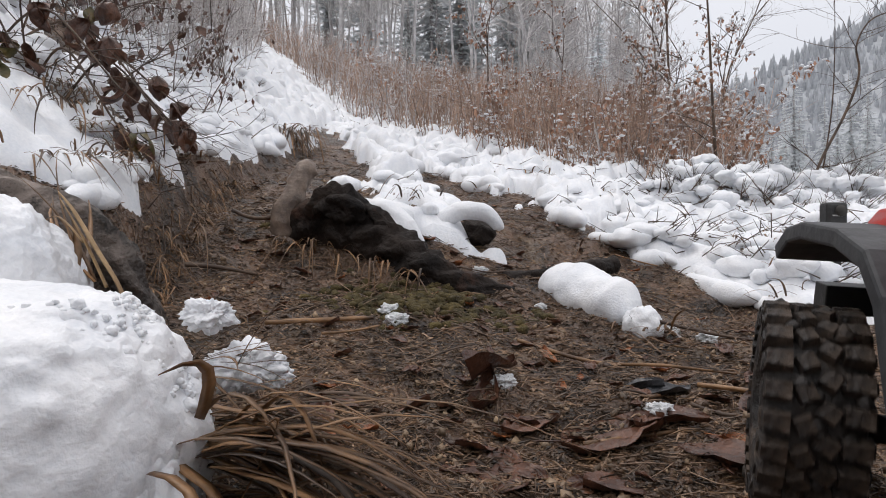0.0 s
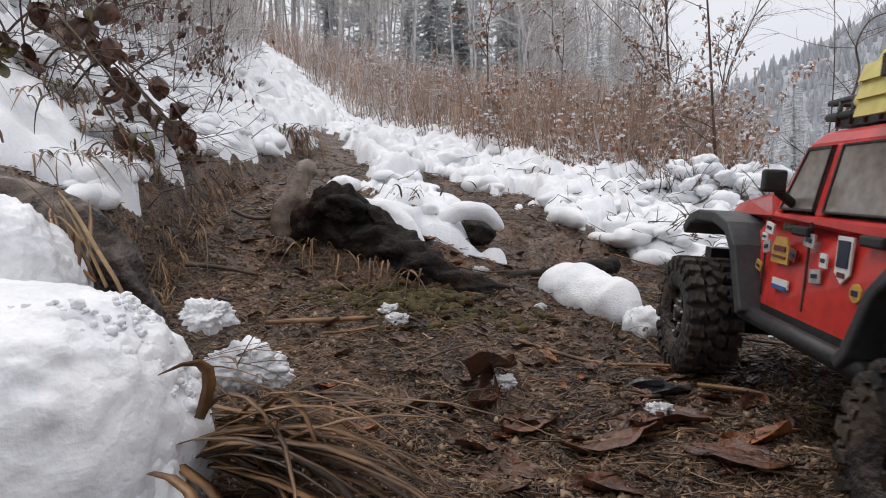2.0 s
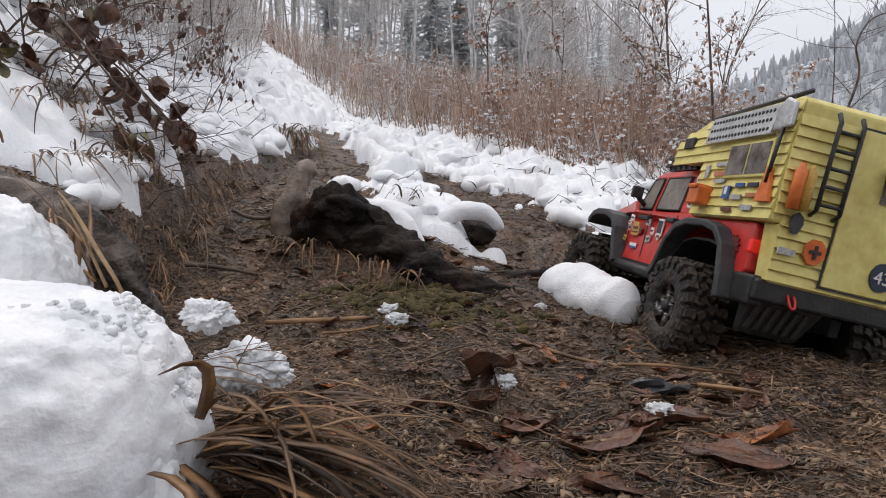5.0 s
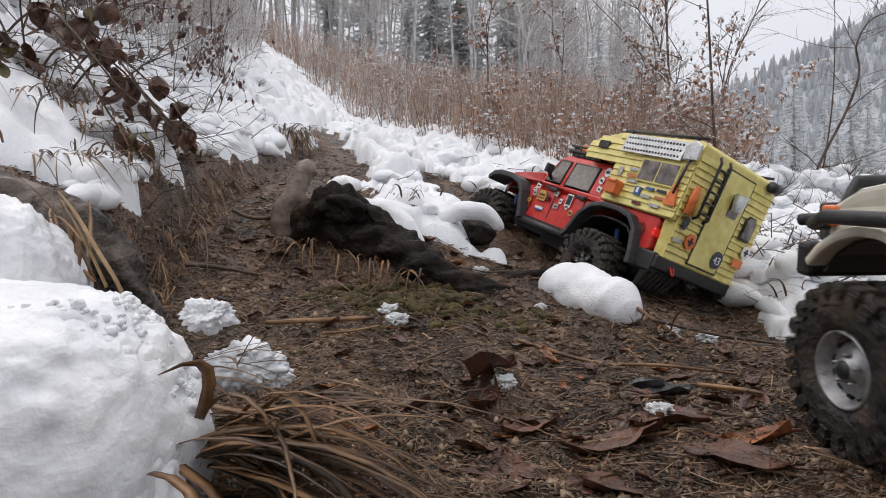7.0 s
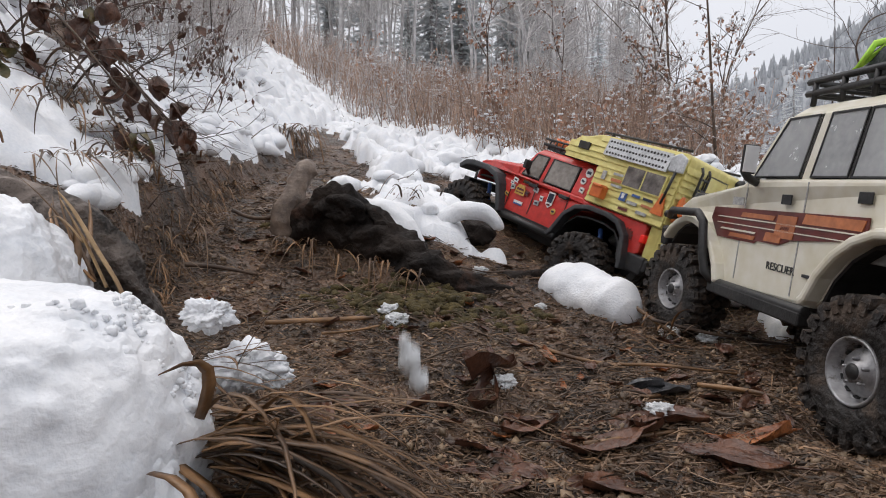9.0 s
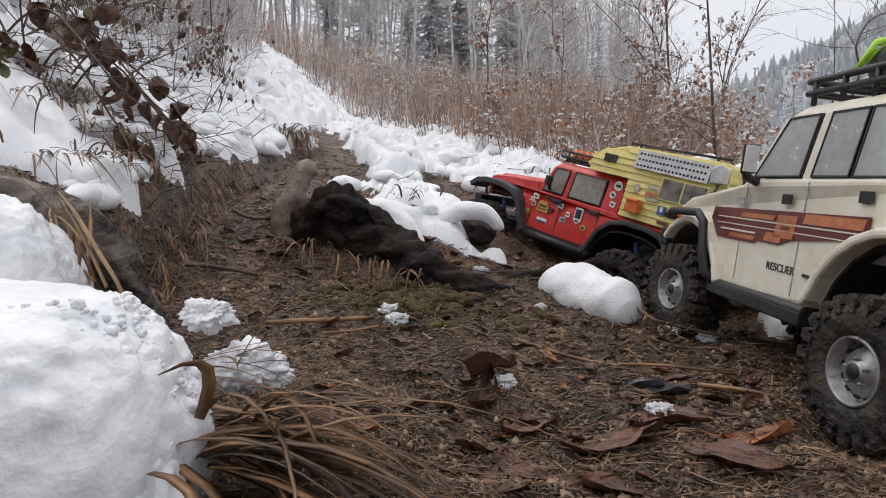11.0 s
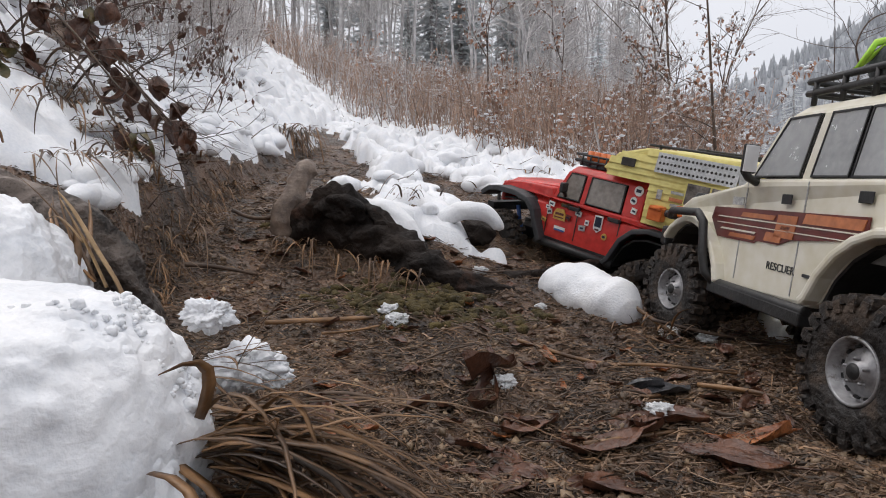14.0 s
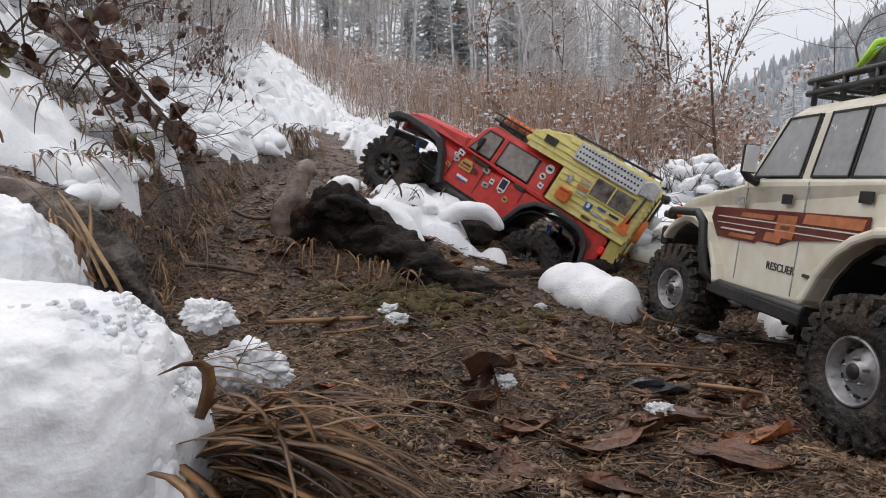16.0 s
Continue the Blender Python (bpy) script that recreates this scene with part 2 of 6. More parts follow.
# ---- building tools ----
class Build:
    """Collects the corners and faces of one mesh."""

    def __init__(self):
        self.v, self.f, self.s = [], [], []

    def add(self, vs, fs, smooth=False):
        o = len(self.v)
        self.v += [tuple(p) for p in vs]
        self.f += [tuple(i + o for i in f) for f in fs]
        self.s += [smooth] * len(fs)
        return self

    def hexa(self, bottom, top):
        return self.add(list(bottom) + list(top), [(3, 2, 1, 0), (4, 5, 6, 7), (0, 1, 5, 4), (1, 2, 6, 5), (2, 3, 7, 6), (3, 0, 4, 7)])

    def box(self, x0, x1, y0, y1, z0, z1, m=None):
        c = [Vector(p) for p in ((x0, y0, z0), (x1, y0, z0), (x1, y1, z0), (x0, y1, z0), (x0, y0, z1), (x1, y0, z1), (x1, y1, z1), (x0, y1, z1))]
        if m:
            c = [m @ p for p in c]
        return self.hexa(c[:4], c[4:])

    def prism(self, poly, y0, y1, shape=None):
        """A side outline in x and z, drawn out from y0 to y1; shape bends its corners."""
        n = len(poly)
        a = sum(poly[i][0] * poly[(i + 1) % n][1] - poly[(i + 1) % n][0] * poly[i][1] for i in range(n))
        if a < 0:
            poly = poly[::-1]
        vs = [(x, y0, z) for x, z in poly] + [(x, y1, z) for x, z in poly]
        if shape:
            vs = [shape(*p) for p in vs]
        fs = [tuple(range(n)), tuple(range(2 * n - 1, n - 1, -1))] + [((i + 1) % n, i, n + i, n + (i + 1) % n) for i in range(n)]
        return self.add(vs, fs)

    def tube(self, pts, radii, n=6, flat=1.0, smooth=True, rough=0, cap=True):
        pts = [Vector(p) for p in pts]
        k = len(pts)
        if not hasattr(radii, "__len__"):
            radii = [radii] * k
        vs, ref = [], None
        for i in range(k):
            d = (pts[min(i + 1, k - 1)] - pts[max(i - 1, 0)]).normalized()
            if ref is None:
                ref = Vector((0, 0, 1)) if abs(d.z) < .9 else Vector((1, 0, 0))
            a = d.cross(ref).normalized()
            b = a.cross(d).normalized()
            ref = b
            for j in range(n):
                w = 2 * math.pi * j / n
                q = radii[i] * (1 + (rough * (noise.noise(pts[i] * 30 + Vector((math.cos(w), math.sin(w), 0)) * 1.3) + .6 * noise.noise(pts[i] * 75 + Vector((math.cos(w), math.sin(w), 0)) * 3.5) if rough else 0)))
                vs.append(pts[i] + a * math.cos(w) * q + b * math.sin(w) * q * flat)
        fs = [(i * n + j, i * n + (j + 1) % n, (i + 1) * n + (j + 1) % n, (i + 1) * n + j) for i in range(k - 1) for j in range(n)]
        if cap:
            fs += [tuple(range(n - 1, -1, -1)), tuple(range((k - 1) * n, k * n))]
        return self.add(vs, fs, smooth)

    def lathe(self, prof, n=32, m=None, smooth=True, closed=False):
        """Turns an outline of (radius, y) about the y axis."""
        vs = [Vector((r * math.cos(2 * math.pi * j / n), y, r * math.sin(2 * math.pi * j / n))) for r, y in prof for j in range(n)]
        if m:
            vs = [m @ p for p in vs]
        k = len(prof)
        fs = [(i * n + j, ((i + 1) % k) * n + j, ((i + 1) % k) * n + (j + 1) % n, i * n + (j + 1) % n) for i in range(k if closed else k - 1) for j in range(n)]
        return self.add(vs, fs, smooth)

    def blob(self, c, r, sub=3, amp=.15, freq=3, seed=0, turn=None, power=1.0, grain=0):
        bm = bmesh.new()
        bmesh.ops.create_icosphere(bm, subdivisions=sub, radius=1)
        off = Vector((seed * 7.3, seed * 3.1, seed * 1.7))
        vs = []
        for p in bm.verts:
            q = p.co.normalized()
            k = 1 + amp * (noise.fractal(q * freq + off, 1, 2, 4) + .4 * noise.noise(q * freq * 5 + off)) + grain * (noise.noise(q * 26 + off) + .7 * noise.noise(q * 55 + off))
            w = Vector([math.copysign(abs(t) ** power, t) for t in q]) * k
            w = Vector((w.x * r[0], w.y * r[1], w.z * r[2]))
            vs.append((turn @ w if turn else w) + Vector(c))
        fs = [tuple(x.index for x in f.verts) for f in bm.faces]
        bm.free()
        return self.add(vs, fs, True)

    def mesh(self, name, material=None):
        me = bpy.data.meshes.new(name)
        me.from_pydata([tuple(p) for p in self.v], [], self.f)
        me.polygons.foreach_set("use_smooth", self.s)
        if material:
            me.materials.append(material)
        me.update()
        return me


def part(name, b, material, parent, label="", bevel=0, at=None):
    """One mesh object under a thing or under a part."""
    ob = new(name, b.mesh(name, material))
    ob.parent = parent
    if at:
        ob.matrix_basis = at
    if bevel:
        k = ob.modifiers.new("bevel", "BEVEL")
        k.width, k.segments, k.limit_method, k.angle_limit = bevel, 2, "ANGLE", radians(35)
    if label:
        ob["label"] = label
    return ob


def thing(name, b, material, label, category, group="", kind="", at=None):
    ob = new(name, b.mesh(name, material) if b else None)
    if at:
        ob.matrix_basis = at
    return tagged(ob, label, category, group, kind)


def lettering(text, size, material, parent, m, name="lettering"):
    cu = bpy.data.curves.new(name, "FONT")
    cu.body, cu.size, cu.extrude = text, size, .0003
    ob = new(name, cu)
    me = bpy.data.meshes.new_from_object(ob)
    bpy.data.objects.remove(ob)
    me.materials.append(material)
    ob = new(name, me)
    ob.parent, ob.matrix_basis = parent, m
    return ob


def bend(pts, radii, n):
    """More points along a bent line, and their radii."""
    p = [Vector(q) for q in pts]
    out, rad = [], []
    for i in range(len(p) - 1):
        a, b, c, d = p[max(i - 1, 0)], p[i], p[i + 1], p[min(i + 2, len(p) - 1)]
        for j in range(n):
            f = j / n
            out.append(.5 * (2 * b + (c - a) * f + (2 * a - 5 * b + 4 * c - d) * f * f + (3 * b - a - 3 * c + d) * f ** 3))
            rad.append(radii[i] * (1 - f) + radii[i + 1] * f)
    return out + [p[-1]], rad + [radii[-1]]


# ---- the lie of the land ----
def softmax2(a, b, k):
    return k * np.logaddexp(a / k, b / k)


def softplus(a, k):
    return k * np.logaddexp(0, a / k)


def hash2(i, j):
    h = np.sin(i * 127.1 + j * 311.7) * 43758.5453
    return h - np.floor(h)


def vnoise(x, y):
    i, j = np.floor(x), np.floor(y)
    f, g = x - i, y - j
    f, g = f * f * (3 - 2 * f), g * g * (3 - 2 * g)
    return (hash2(i, j) * (1 - f) + hash2(i + 1, j) * f) * (1 - g) + (hash2(i, j + 1) * (1 - f) + hash2(i + 1, j + 1) * f) * g - .5


def rough(x, y, s, octaves=3):
    return sum(vnoise(x / s * 2 ** o + 17 * o, y / s * 2 ** o + 9 * o) / 2 ** o for o in range(octaves))


def smooth_height(x, y):
    """Flat trail head, hillside that climbs away, a bank to the left, a drop to the right, and the mound behind the log."""
    r = softmax2(-.2 + .115 * np.clip(y, -1, 9), -.3 + .27 * np.clip(y, -1, 60) - .1 * np.clip(x, -8, 8), .02)
    edge = -.3 - .28 * np.clip(y, -.3, 1.8) - .2 * np.maximum(y - 3, 0)
    lip = np.interp(y, [.3, .6, .8, 1.1, 1.4, 1.9, 2.2], [-.37, -.4, -.425, -.51, -.565, -.55, -.57])
    step = np.interp(y, [.3, .7, 1.1, 1.4, 1.9, 2.5], [.06, .1, .11, .09, .05, 0])
    face = np.clip((lip + .05 - x) / .07, 0, 1)
    r = r + step * face * face * (3 - 2 * face) + .3 * np.minimum(softplus(lip - .02 - x, .03), .8)
    r = r + .6 * np.minimum(softplus(edge - x, .05), 12) - .45 * np.minimum(softplus(x - 1.9, .15), 25)
    r = r + .085 * np.exp(-((x + .1) / .17) ** 2 - ((y - 1.14) / .16) ** 2)
    r = r + .034 * np.exp(-((x + .07) / .17) ** 2 - ((y - .93) / .12) ** 2)
    r = r - .035 * np.exp(-((x - .46) / .09) ** 2 - ((y - .86) / .2) ** 2)
    r = r + .09 * np.exp(-((x + .72) / .12) ** 2 - ((y - 2.5) / .25) ** 2)
    return r + .16


def snow_amount(x, y):
    """Above 0 where snow lies: the bank, the strip between the ruts, and all beyond the outer rut."""
    xb = np.interp(y, [.6, .8, 1.1, 1.4, 1.9, 2.2, 2.5, 2.9, 3.5], [-.4, -.415, -.5, -.55, -.535, -.555, -.55, -.66, -.7])
    bank = (xb - x) / .028 + np.clip((y - .66) * 8, -3, 0)
    xr = np.interp(y, [.5, .76, 1.02, 1.16, 1.31, 1.6, 2.0, 2.53, 2.9, 4.2], [.75, .5, .45, .37, .28, .2, .03, -.16, -.46, -1.1])
    outer = (x - xr) / .1
    xm = np.interp(y, [.98, 1.08, 1.3, 1.6, 2.1, 2.9], [-.02, -.08, -.14, -.08, -.19, -.5])
    half = np.interp(y, [.9, .98, 1.1, 1.3, 1.6, 2.2, 2.9], [.02, .13, .16, .12, .1, .07, .06])
    strip = (half - np.abs(x - xm)) / .05 + np.where((y < .99) | (y > 3), -5, 0)
    s = np.maximum(np.maximum(np.minimum(bank, 1.3), np.minimum(outer, 1.3)), np.minimum(strip, 1.1))
    far = np.clip((y - 2.6) / 2.5, 0, 1)
    holes = np.clip(rough(x + 9, y + 3, .11, 3) - .11, 0, 1) * np.clip((y - .55) * 3, 0, 1) * (1 - far)
    return s - .36 + np.clip((y - 12) / 10, 0, 1) - .2 * far + 1.7 * rough(x, y, .15, 2) + 1.3 * rough(x + 5, y, .05, 2) * (1 - .6 * far) - 13 * holes


def height(x, y):
    near = np.clip(1.6 - np.hypot(x, y) / 6, 0, 1)
    z = smooth_height(x, y) + near * (.03 * rough(x, y, .22, 3) + .016 * rough(x + 3, y, .05, 3) + .007 * np.abs(rough(x * .8 + 1, y + 2, .018, 2)))
    far = np.clip((np.hypot(x, y) - 4) / 20, 0, 1)
    return z + far * .6 * rough(x, y, 6, 3)


def ground_at(x, y):
    return float(height(np.array([x]), np.array([y]))[0])


def sheet(name, xs, ys, zs, keep=None):
    rows, cols = xs.shape
    i = np.arange(rows * cols).reshape(rows, cols)
    q = np.stack([i[:-1, :-1], i[:-1, 1:], i[1:, 1:], i[1:, :-1]], -1).reshape(-1, 4)
    v = np.stack([xs, ys, zs], -1).reshape(-1, 3)
    if keep is not None:
        q = q[keep.reshape(-1)[q].any(1)]
        used, inv = np.unique(q, return_inverse=True)
        v, q = v[used], inv.reshape(-1, 4)
    me = bpy.data.meshes.new(name)
    me.from_pydata(v.tolist(), [], q.tolist())
    me.polygons.foreach_set("use_smooth", [True] * len(me.polygons))
    return me


turns = np.radians(np.concatenate([np.linspace(-180, -44, 50)[:-1], np.linspace(-44, 44, 560), np.linspace(44, 180, 50)[1:]]))
reach = np.concatenate([[0], np.exp(np.linspace(math.log(.03), math.log(.24), 20))[:-1], np.exp(np.linspace(math.log(.24), math.log(3.2), 520))[:-1], np.exp(np.linspace(math.log(3.2), math.log(2500), 90))])
GX, GY = np.sin(turns)[None] * reach[:, None], np.cos(turns)[None] * reach[:, None]
GZ = height(GX, GY)
ground = tagged(new("ground", sheet("ground", GX, GY, GZ)), "wet brown forest trail of mud and grit", "ground", kind="structure")
ground.data.materials.append(M["mud"])

turns = np.radians(np.concatenate([np.linspace(-88, -41, 110)[:-1], np.linspace(-41, 41, 760), np.linspace(41, 88, 110)[1:]]))
reach = np.exp(np.linspace(math.log(.5), math.log(110), 860))
SX, SY = np.sin(turns)[None] * reach[:, None], np.cos(turns)[None] * reach[:, None]
amount = snow_amount(SX, SY)
puff = .5 - np.abs(rough(SX + 2, SY, .11, 2)) + .5 * rough(SX, SY + 4, .05, 2)
grow = np.clip(SY / 1.4, .8, 1.6)
thick = .046 * grow * np.sqrt(np.clip(amount, 0, 1.6)) * (.55 + 1.0 * np.clip(puff, 0, .9))
SZ = height(SX, SY) + np.where(amount > 0, thick, -.01)
snow = tagged(new("snow_cover", sheet("snow_cover", SX, SY, SZ, amount > 0)), "lumpy white snow over the bank and verges", "snow", kind="stuff")
snow.data.materials.append(M["snow"])


def snow_top(x, y):
    x, y = np.array([x]), np.array([y])
    a = snow_amount(x, y)
    return float((height(x, y) + np.where(a > 0, .05 * np.sqrt(np.clip(a, 0, 1.6)), 0))[0])


# Far ridge across the valley, with its rows of firs; haze is painted in
def ridge(name, dist, x0, x1, top, seed):
    rnd = random.Random(seed)
    n = 70
    xs = np.linspace(x0, x1, n)
    tops = np.array([top(x) for x in xs]) + dist * .006 * rough(xs, xs * 0, dist * .07, 3)
    vx = np.stack([xs] * 12)
    k = np.linspace(0, 1, 12)[:, None]
    vy = dist - dist * .35 * (1 - k) + 0 * vx
    vz = (tops + dist * .12)[None] * k - dist * .12
    ob = tagged(new(name, sheet(name, vx, vy, vz)), "wooded mountainside under snow, mist painted into its colour", "mountain", kind="structure")
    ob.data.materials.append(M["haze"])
    b = Build()
    for _ in range(5200):
        i = rnd.random() * (n - 1.01)
        kk = rnd.random() ** .6
        a = int(i)
        f = i - a
        x = xs[a] * (1 - f) + xs[a + 1] * f
        t = tops[a] * (1 - f) + tops[a + 1] * f
        z = (t + dist * .12) * kk - dist * .12
        y = dist - dist * .35 * (1 - kk)
        h = dist * rnd.uniform(.013, .026)
        b.tube([(x, y, z - h * .1), (x + rnd.uniform(-.02, .02) * h, y, z + h * .3), (x, y, z + h)], [h * .13, h * .16, h * .01], 5, rough=.4, cap=False)
    w = thing(name + "_firs", b, M["hazefir"], "mountainside firs with mist painted into their pale colour", "forest", kind="stuff")
    return ob, w


# Pale blue-grey and a faint glow stand in for the distant haze.
M["haze"] = mat("haze_painted_slope", (.4, .42, .445), (.46, .48, .5), .02, 1, 0, glow=.18)
M["hazefir"] = mat("haze_painted_firs", (.27, .29, .315), (.38, .4, .425), .05, 1, 0, rnd=.15, glow=.18)
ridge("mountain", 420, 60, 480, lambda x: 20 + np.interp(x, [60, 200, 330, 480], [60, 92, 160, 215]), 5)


# ---- wheels ----
TYRE_R, TYRE_W = .06, .046


def tyre_build(seed):
    rnd = random.Random(seed)
    b = Build()
    h = TYRE_W / 2
    prof = [(.026, -h * .8), (.03, -h), (.044, -h * 1.05), (.051, -h * .95), (.0535, -h * .7), (.0545, 0), (.0535, h * .7), (.051, h * .95), (.044, h * 1.05), (.03, h), (.026, h * .8)]
    b.lathe(prof, 56)
    for i in range(22):
        for side in (-1, 1):
            a = 2 * math.pi * (i + (.5 if side > 0 else 0)) / 22
            turn = Matrix.Rotation(-a, 4, "Y")
            b.box(.045, .0555, side * h * .99 - .0028, side * h * .99 + .0028, -.0036, .0036, turn)
    for i in range(70):
        a, y = rnd.uniform(0, 6.28), rnd.uniform(-h, h)
        b.blob((.0555 * math.cos(a), y, .057 * math.sin(a)), (rnd.uniform(.002, .006),) * 3, 1, .5, 2, i)
    return b


LUGS = [Build().hexa([(.0515, -.007, -.0055), (.0515, .0076, -.0055), (.0515, .0076, .0055), (.0515, -.007, .0055)], [(.0604, -.006, -.0044), (.0598, .006, -.004), (.0598, .006, .004), (.0604, -.006, .0044)]).mesh("lug", M["rubber"]),
        Build().hexa([(.052, -.0052, -.005), (.052, .0052, -.005), (.052, .0052, .005), (.052, -.0052, .005)], [(.0602, -.0042, -.0038), (.0602, .0042, -.0038), (.0602, .0042, .0038), (.0602, -.0042, .0038)]).mesh("lug", M["rubber"])]


def wheel(parent, x, y, z, kind, seed):
    """A tyre with its rim, hub and studs; the outer face looks along +y."""
    w = part("wheel", tyre_build(seed), M["rubber"], parent, "muddy black off-road tyre with chunky lugs")
    h = TYRE_W / 2
    r = Build()
    if kind == "steel":
        r.lathe([(.036, -h * .8), (.036, h * .92), (.034, h * .97), (.032, h * .9), (.031, h * .5), (.026, h * .42), (.022, h * .62), (.012, h * .66), (.011, h * .85), (.0, h * .85)], 40)
        rim = part("rim", r, M["silver"], w, "silver steel rim with slots round the edge")
        for i in range(12):
            part("slot", Build().box(-.0012, .0012, -.0022, .0022, -.0028, .0028), M["black"], w, at=Matrix.Rotation(i * math.pi / 6, 4, "Y") @ Matrix.Translation((.0265, h * .47, 0)))
    else:
        r.lathe([(.036, -h * .8), (.036, h * .92), (.034, h * .98), (.0325, h * .9), (.031, h * .2), (.008, h * .12), (0, h * .12)], 40)
        rim = part("rim", r, M["chrome"], w, "dull chrome spoked rim, muddy")
        for i in range(6):
            s = Build().hexa([(.006, h * .3, -.005), (.034, h * .5, -.0065), (.034, h * .5, .0065), (.006, h * .3, .005)][::-1], [(.006, h * .7, -.004), (.034, h * .86, -.004), (.034, h * .86, .004), (.006, h * .7, .004)][::-1])
            part("spoke", s, M["chrome"], w, at=Matrix.Rotation(i * math.pi / 3, 4, "Y"))
    part("hub", Build().lathe([(.0085, h * .5), (.0085, h * .88), (.006, h * .95), (0, h * .95)], 20), M["black"], w)
    for i in range(5):
        a = i * 1.2566
        part("stud", Build().lathe([(.0018, h * .6), (.0018, h * .86), (0, h * .88)], 6, Matrix.Translation((.0135 * math.cos(a), 0, .0135 * math.sin(a)))), M["silver"], w)
    rs = .76 if kind == "steel" else .88
    for o in w.children:
        o.matrix_basis = Matrix.Diagonal((rs, 1, rs, 1)) @ o.matrix_basis
    for i in range(22):
        for side in (-1, 1):
            turn = Matrix.Rotation(-2 * math.pi * (i + (.5 if side > 0 else 0)) / 22, 4, "Y")
            for me, m in ((LUGS[0], turn @ pose(0, side * h * .77, 0)), (LUGS[1], turn @ pose(0, side * .005, 0, side * 28, 0, 0))):
                lug = new("lug", me)
                lug.parent, lug.matrix_basis = w, m
    if kind == "steel":
        w.scale = (1.06, 1.06, 1.06)
    w["spot"] = (x, y, z)
    w.matrix_basis = pose(x, y, z, 0, 0, 0 if y > 0 else 180)
    return w


def running_gear(t, kind, seed):
    front, track = (.162, .099) if kind == "steel" else (.174, .108)
    ws = [wheel(t, sx, sy, 0 if kind == "steel" or sx < 0 else .005, kind, seed + i) for i, (sx, sy) in enumerate(((front, track), (front, -track), (-.164, .099), (-.164, -.099)))]
    part("chassis", Build().box(-.24, .22, -.042, -.03, .012, .034).box(-.24, .22, .03, .042, .012, .034).box(-.08, .06, -.045, .045, .0, .03).box(-.2, .2, -.03, .03, .02, .03), M["black"], t, bevel=.002)
    for sx in (.162, -.162):
        part("axle", Build().tube([(sx, -.08, 0), (sx, -.02, 0), (sx, .02, 0), (sx, .08, 0)], [.008, .009, .009, .008], 10).blob((sx, -.015, 0), (.018, .02, .018), 2, .1), M["black"], t)
        for sy in (-.062, .062):
            part("shock", Build().tube([(sx - .012, sy, .01), (sx - .004, sy, .04)], .0065, 10).tube([(sx - .004, sy, .04), (sx + .008, sy, .075)], .0045, 10), M["blue"] if kind != "steel" else M["alu"], t, "blue shock absorber" if kind != "steel" else "")
    return ws


def arc(cx, cz, r, a0, a1, n=9, sq=1.0):
    """Points on a wheel arch, from a0 to a1 degrees."""
    return [(cx + r * math.cos(radians(a0 + (a1 - a0) * i / (n - 1))), cz + r * sq * math.sin(radians(a0 + (a1 - a0) * i / (n - 1)))) for i in range(n)]


def band(b, line, w, y0, y1):
    """A strip that follows a line of (x, z), w thick, from y0 to y1."""
    n = len(line)
    out = []
    for i, (x, z) in enumerate(line):
        a, c = line[max(i - 1, 0)], line[min(i + 1, n - 1)]
        d = math.hypot(c[0] - a[0], c[1] - a[1]) or 1
        out.append((x - (c[1] - a[1]) / d * w, z + (c[0] - a[0]) / d * w))
    b.prism(line + out[::-1], y0, y1)
    return b


def pillar(b, p, q, w, y_in):
    """A roof post from p to q (x, y, z), w long in x and y_in thick."""
    g = -1 if p[1] > 0 else 1
    lo = [(p[0] - w / 2, p[1], p[2]), (p[0] + w / 2, p[1], p[2]), (p[0] + w / 2, p[1] + g * y_in, p[2]), (p[0] - w / 2, p[1] + g * y_in, p[2])]
    hi = [(q[0] - w / 2, q[1], q[2]), (q[0] + w / 2, q[1], q[2]), (q[0] + w / 2, q[1] + g * y_in, q[2]), (q[0] - w / 2, q[1] + g * y_in, q[2])]
    return b.hexa(lo, hi)


def post(t, material, *a):
    return part("pillar", pillar(Build(), *a), material, t, bevel=.002)


def liner(t, line, half):
    """Dark inner wall of a wheel arch."""
    return part("wheel_well", band(Build(), line, -.003, -half, half), M["black"], t)


def pane(t, pts, material, name="window", thick=.0012, frame_mat=None):
    """A pane through four corners, lower front, lower rear, upper rear, upper front, with a seal round it."""
    c = [Vector(p) for p in pts]
    nn = (c[1] - c[0]).cross(c[3] - c[0]).normalized()
    g = part(name, Build().hexa([p - nn * thick for p in c], [p + nn * thick for p in c]), material, t)
    if frame_mat:
        s = Build()
        mid = sum(c, Vector()) / 4
        for i in range(4):
            a, d = c[i], c[(i + 1) % 4]
            a2, d2 = a + (mid - a).normalized() * .0024, d + (mid - d).normalized() * .0024
            s.hexa([p - nn * .0022 for p in (a, d, d2, a2)], [p + nn * .0022 for p in (a, d, d2, a2)])
        part("window_seal", s, frame_mat, g)
    return g


def plate(t, x, z, w, h, y, material, name="sticker", turn=0, poly=None, thick=.0007, label=""):
    """A flat badge on a left flank."""
    pts = poly or [(-w / 2, -h / 2), (w / 2, -h / 2), (w / 2, h / 2), (-w / 2, h / 2)]
    c, s = math.cos(radians(turn)), math.sin(radians(turn))
    return part(name, Build().prism([(x + c * a - s * b, z + s * a + c * b) for a, b in pts], y - thick, y + thick), material, t, label)


def disc_pts(r, n=16, k=1.0):
    return [(r * math.cos(2 * math.pi * i / n), r * k * math.sin(2 * math.pi * i / n)) for i in range(n)]


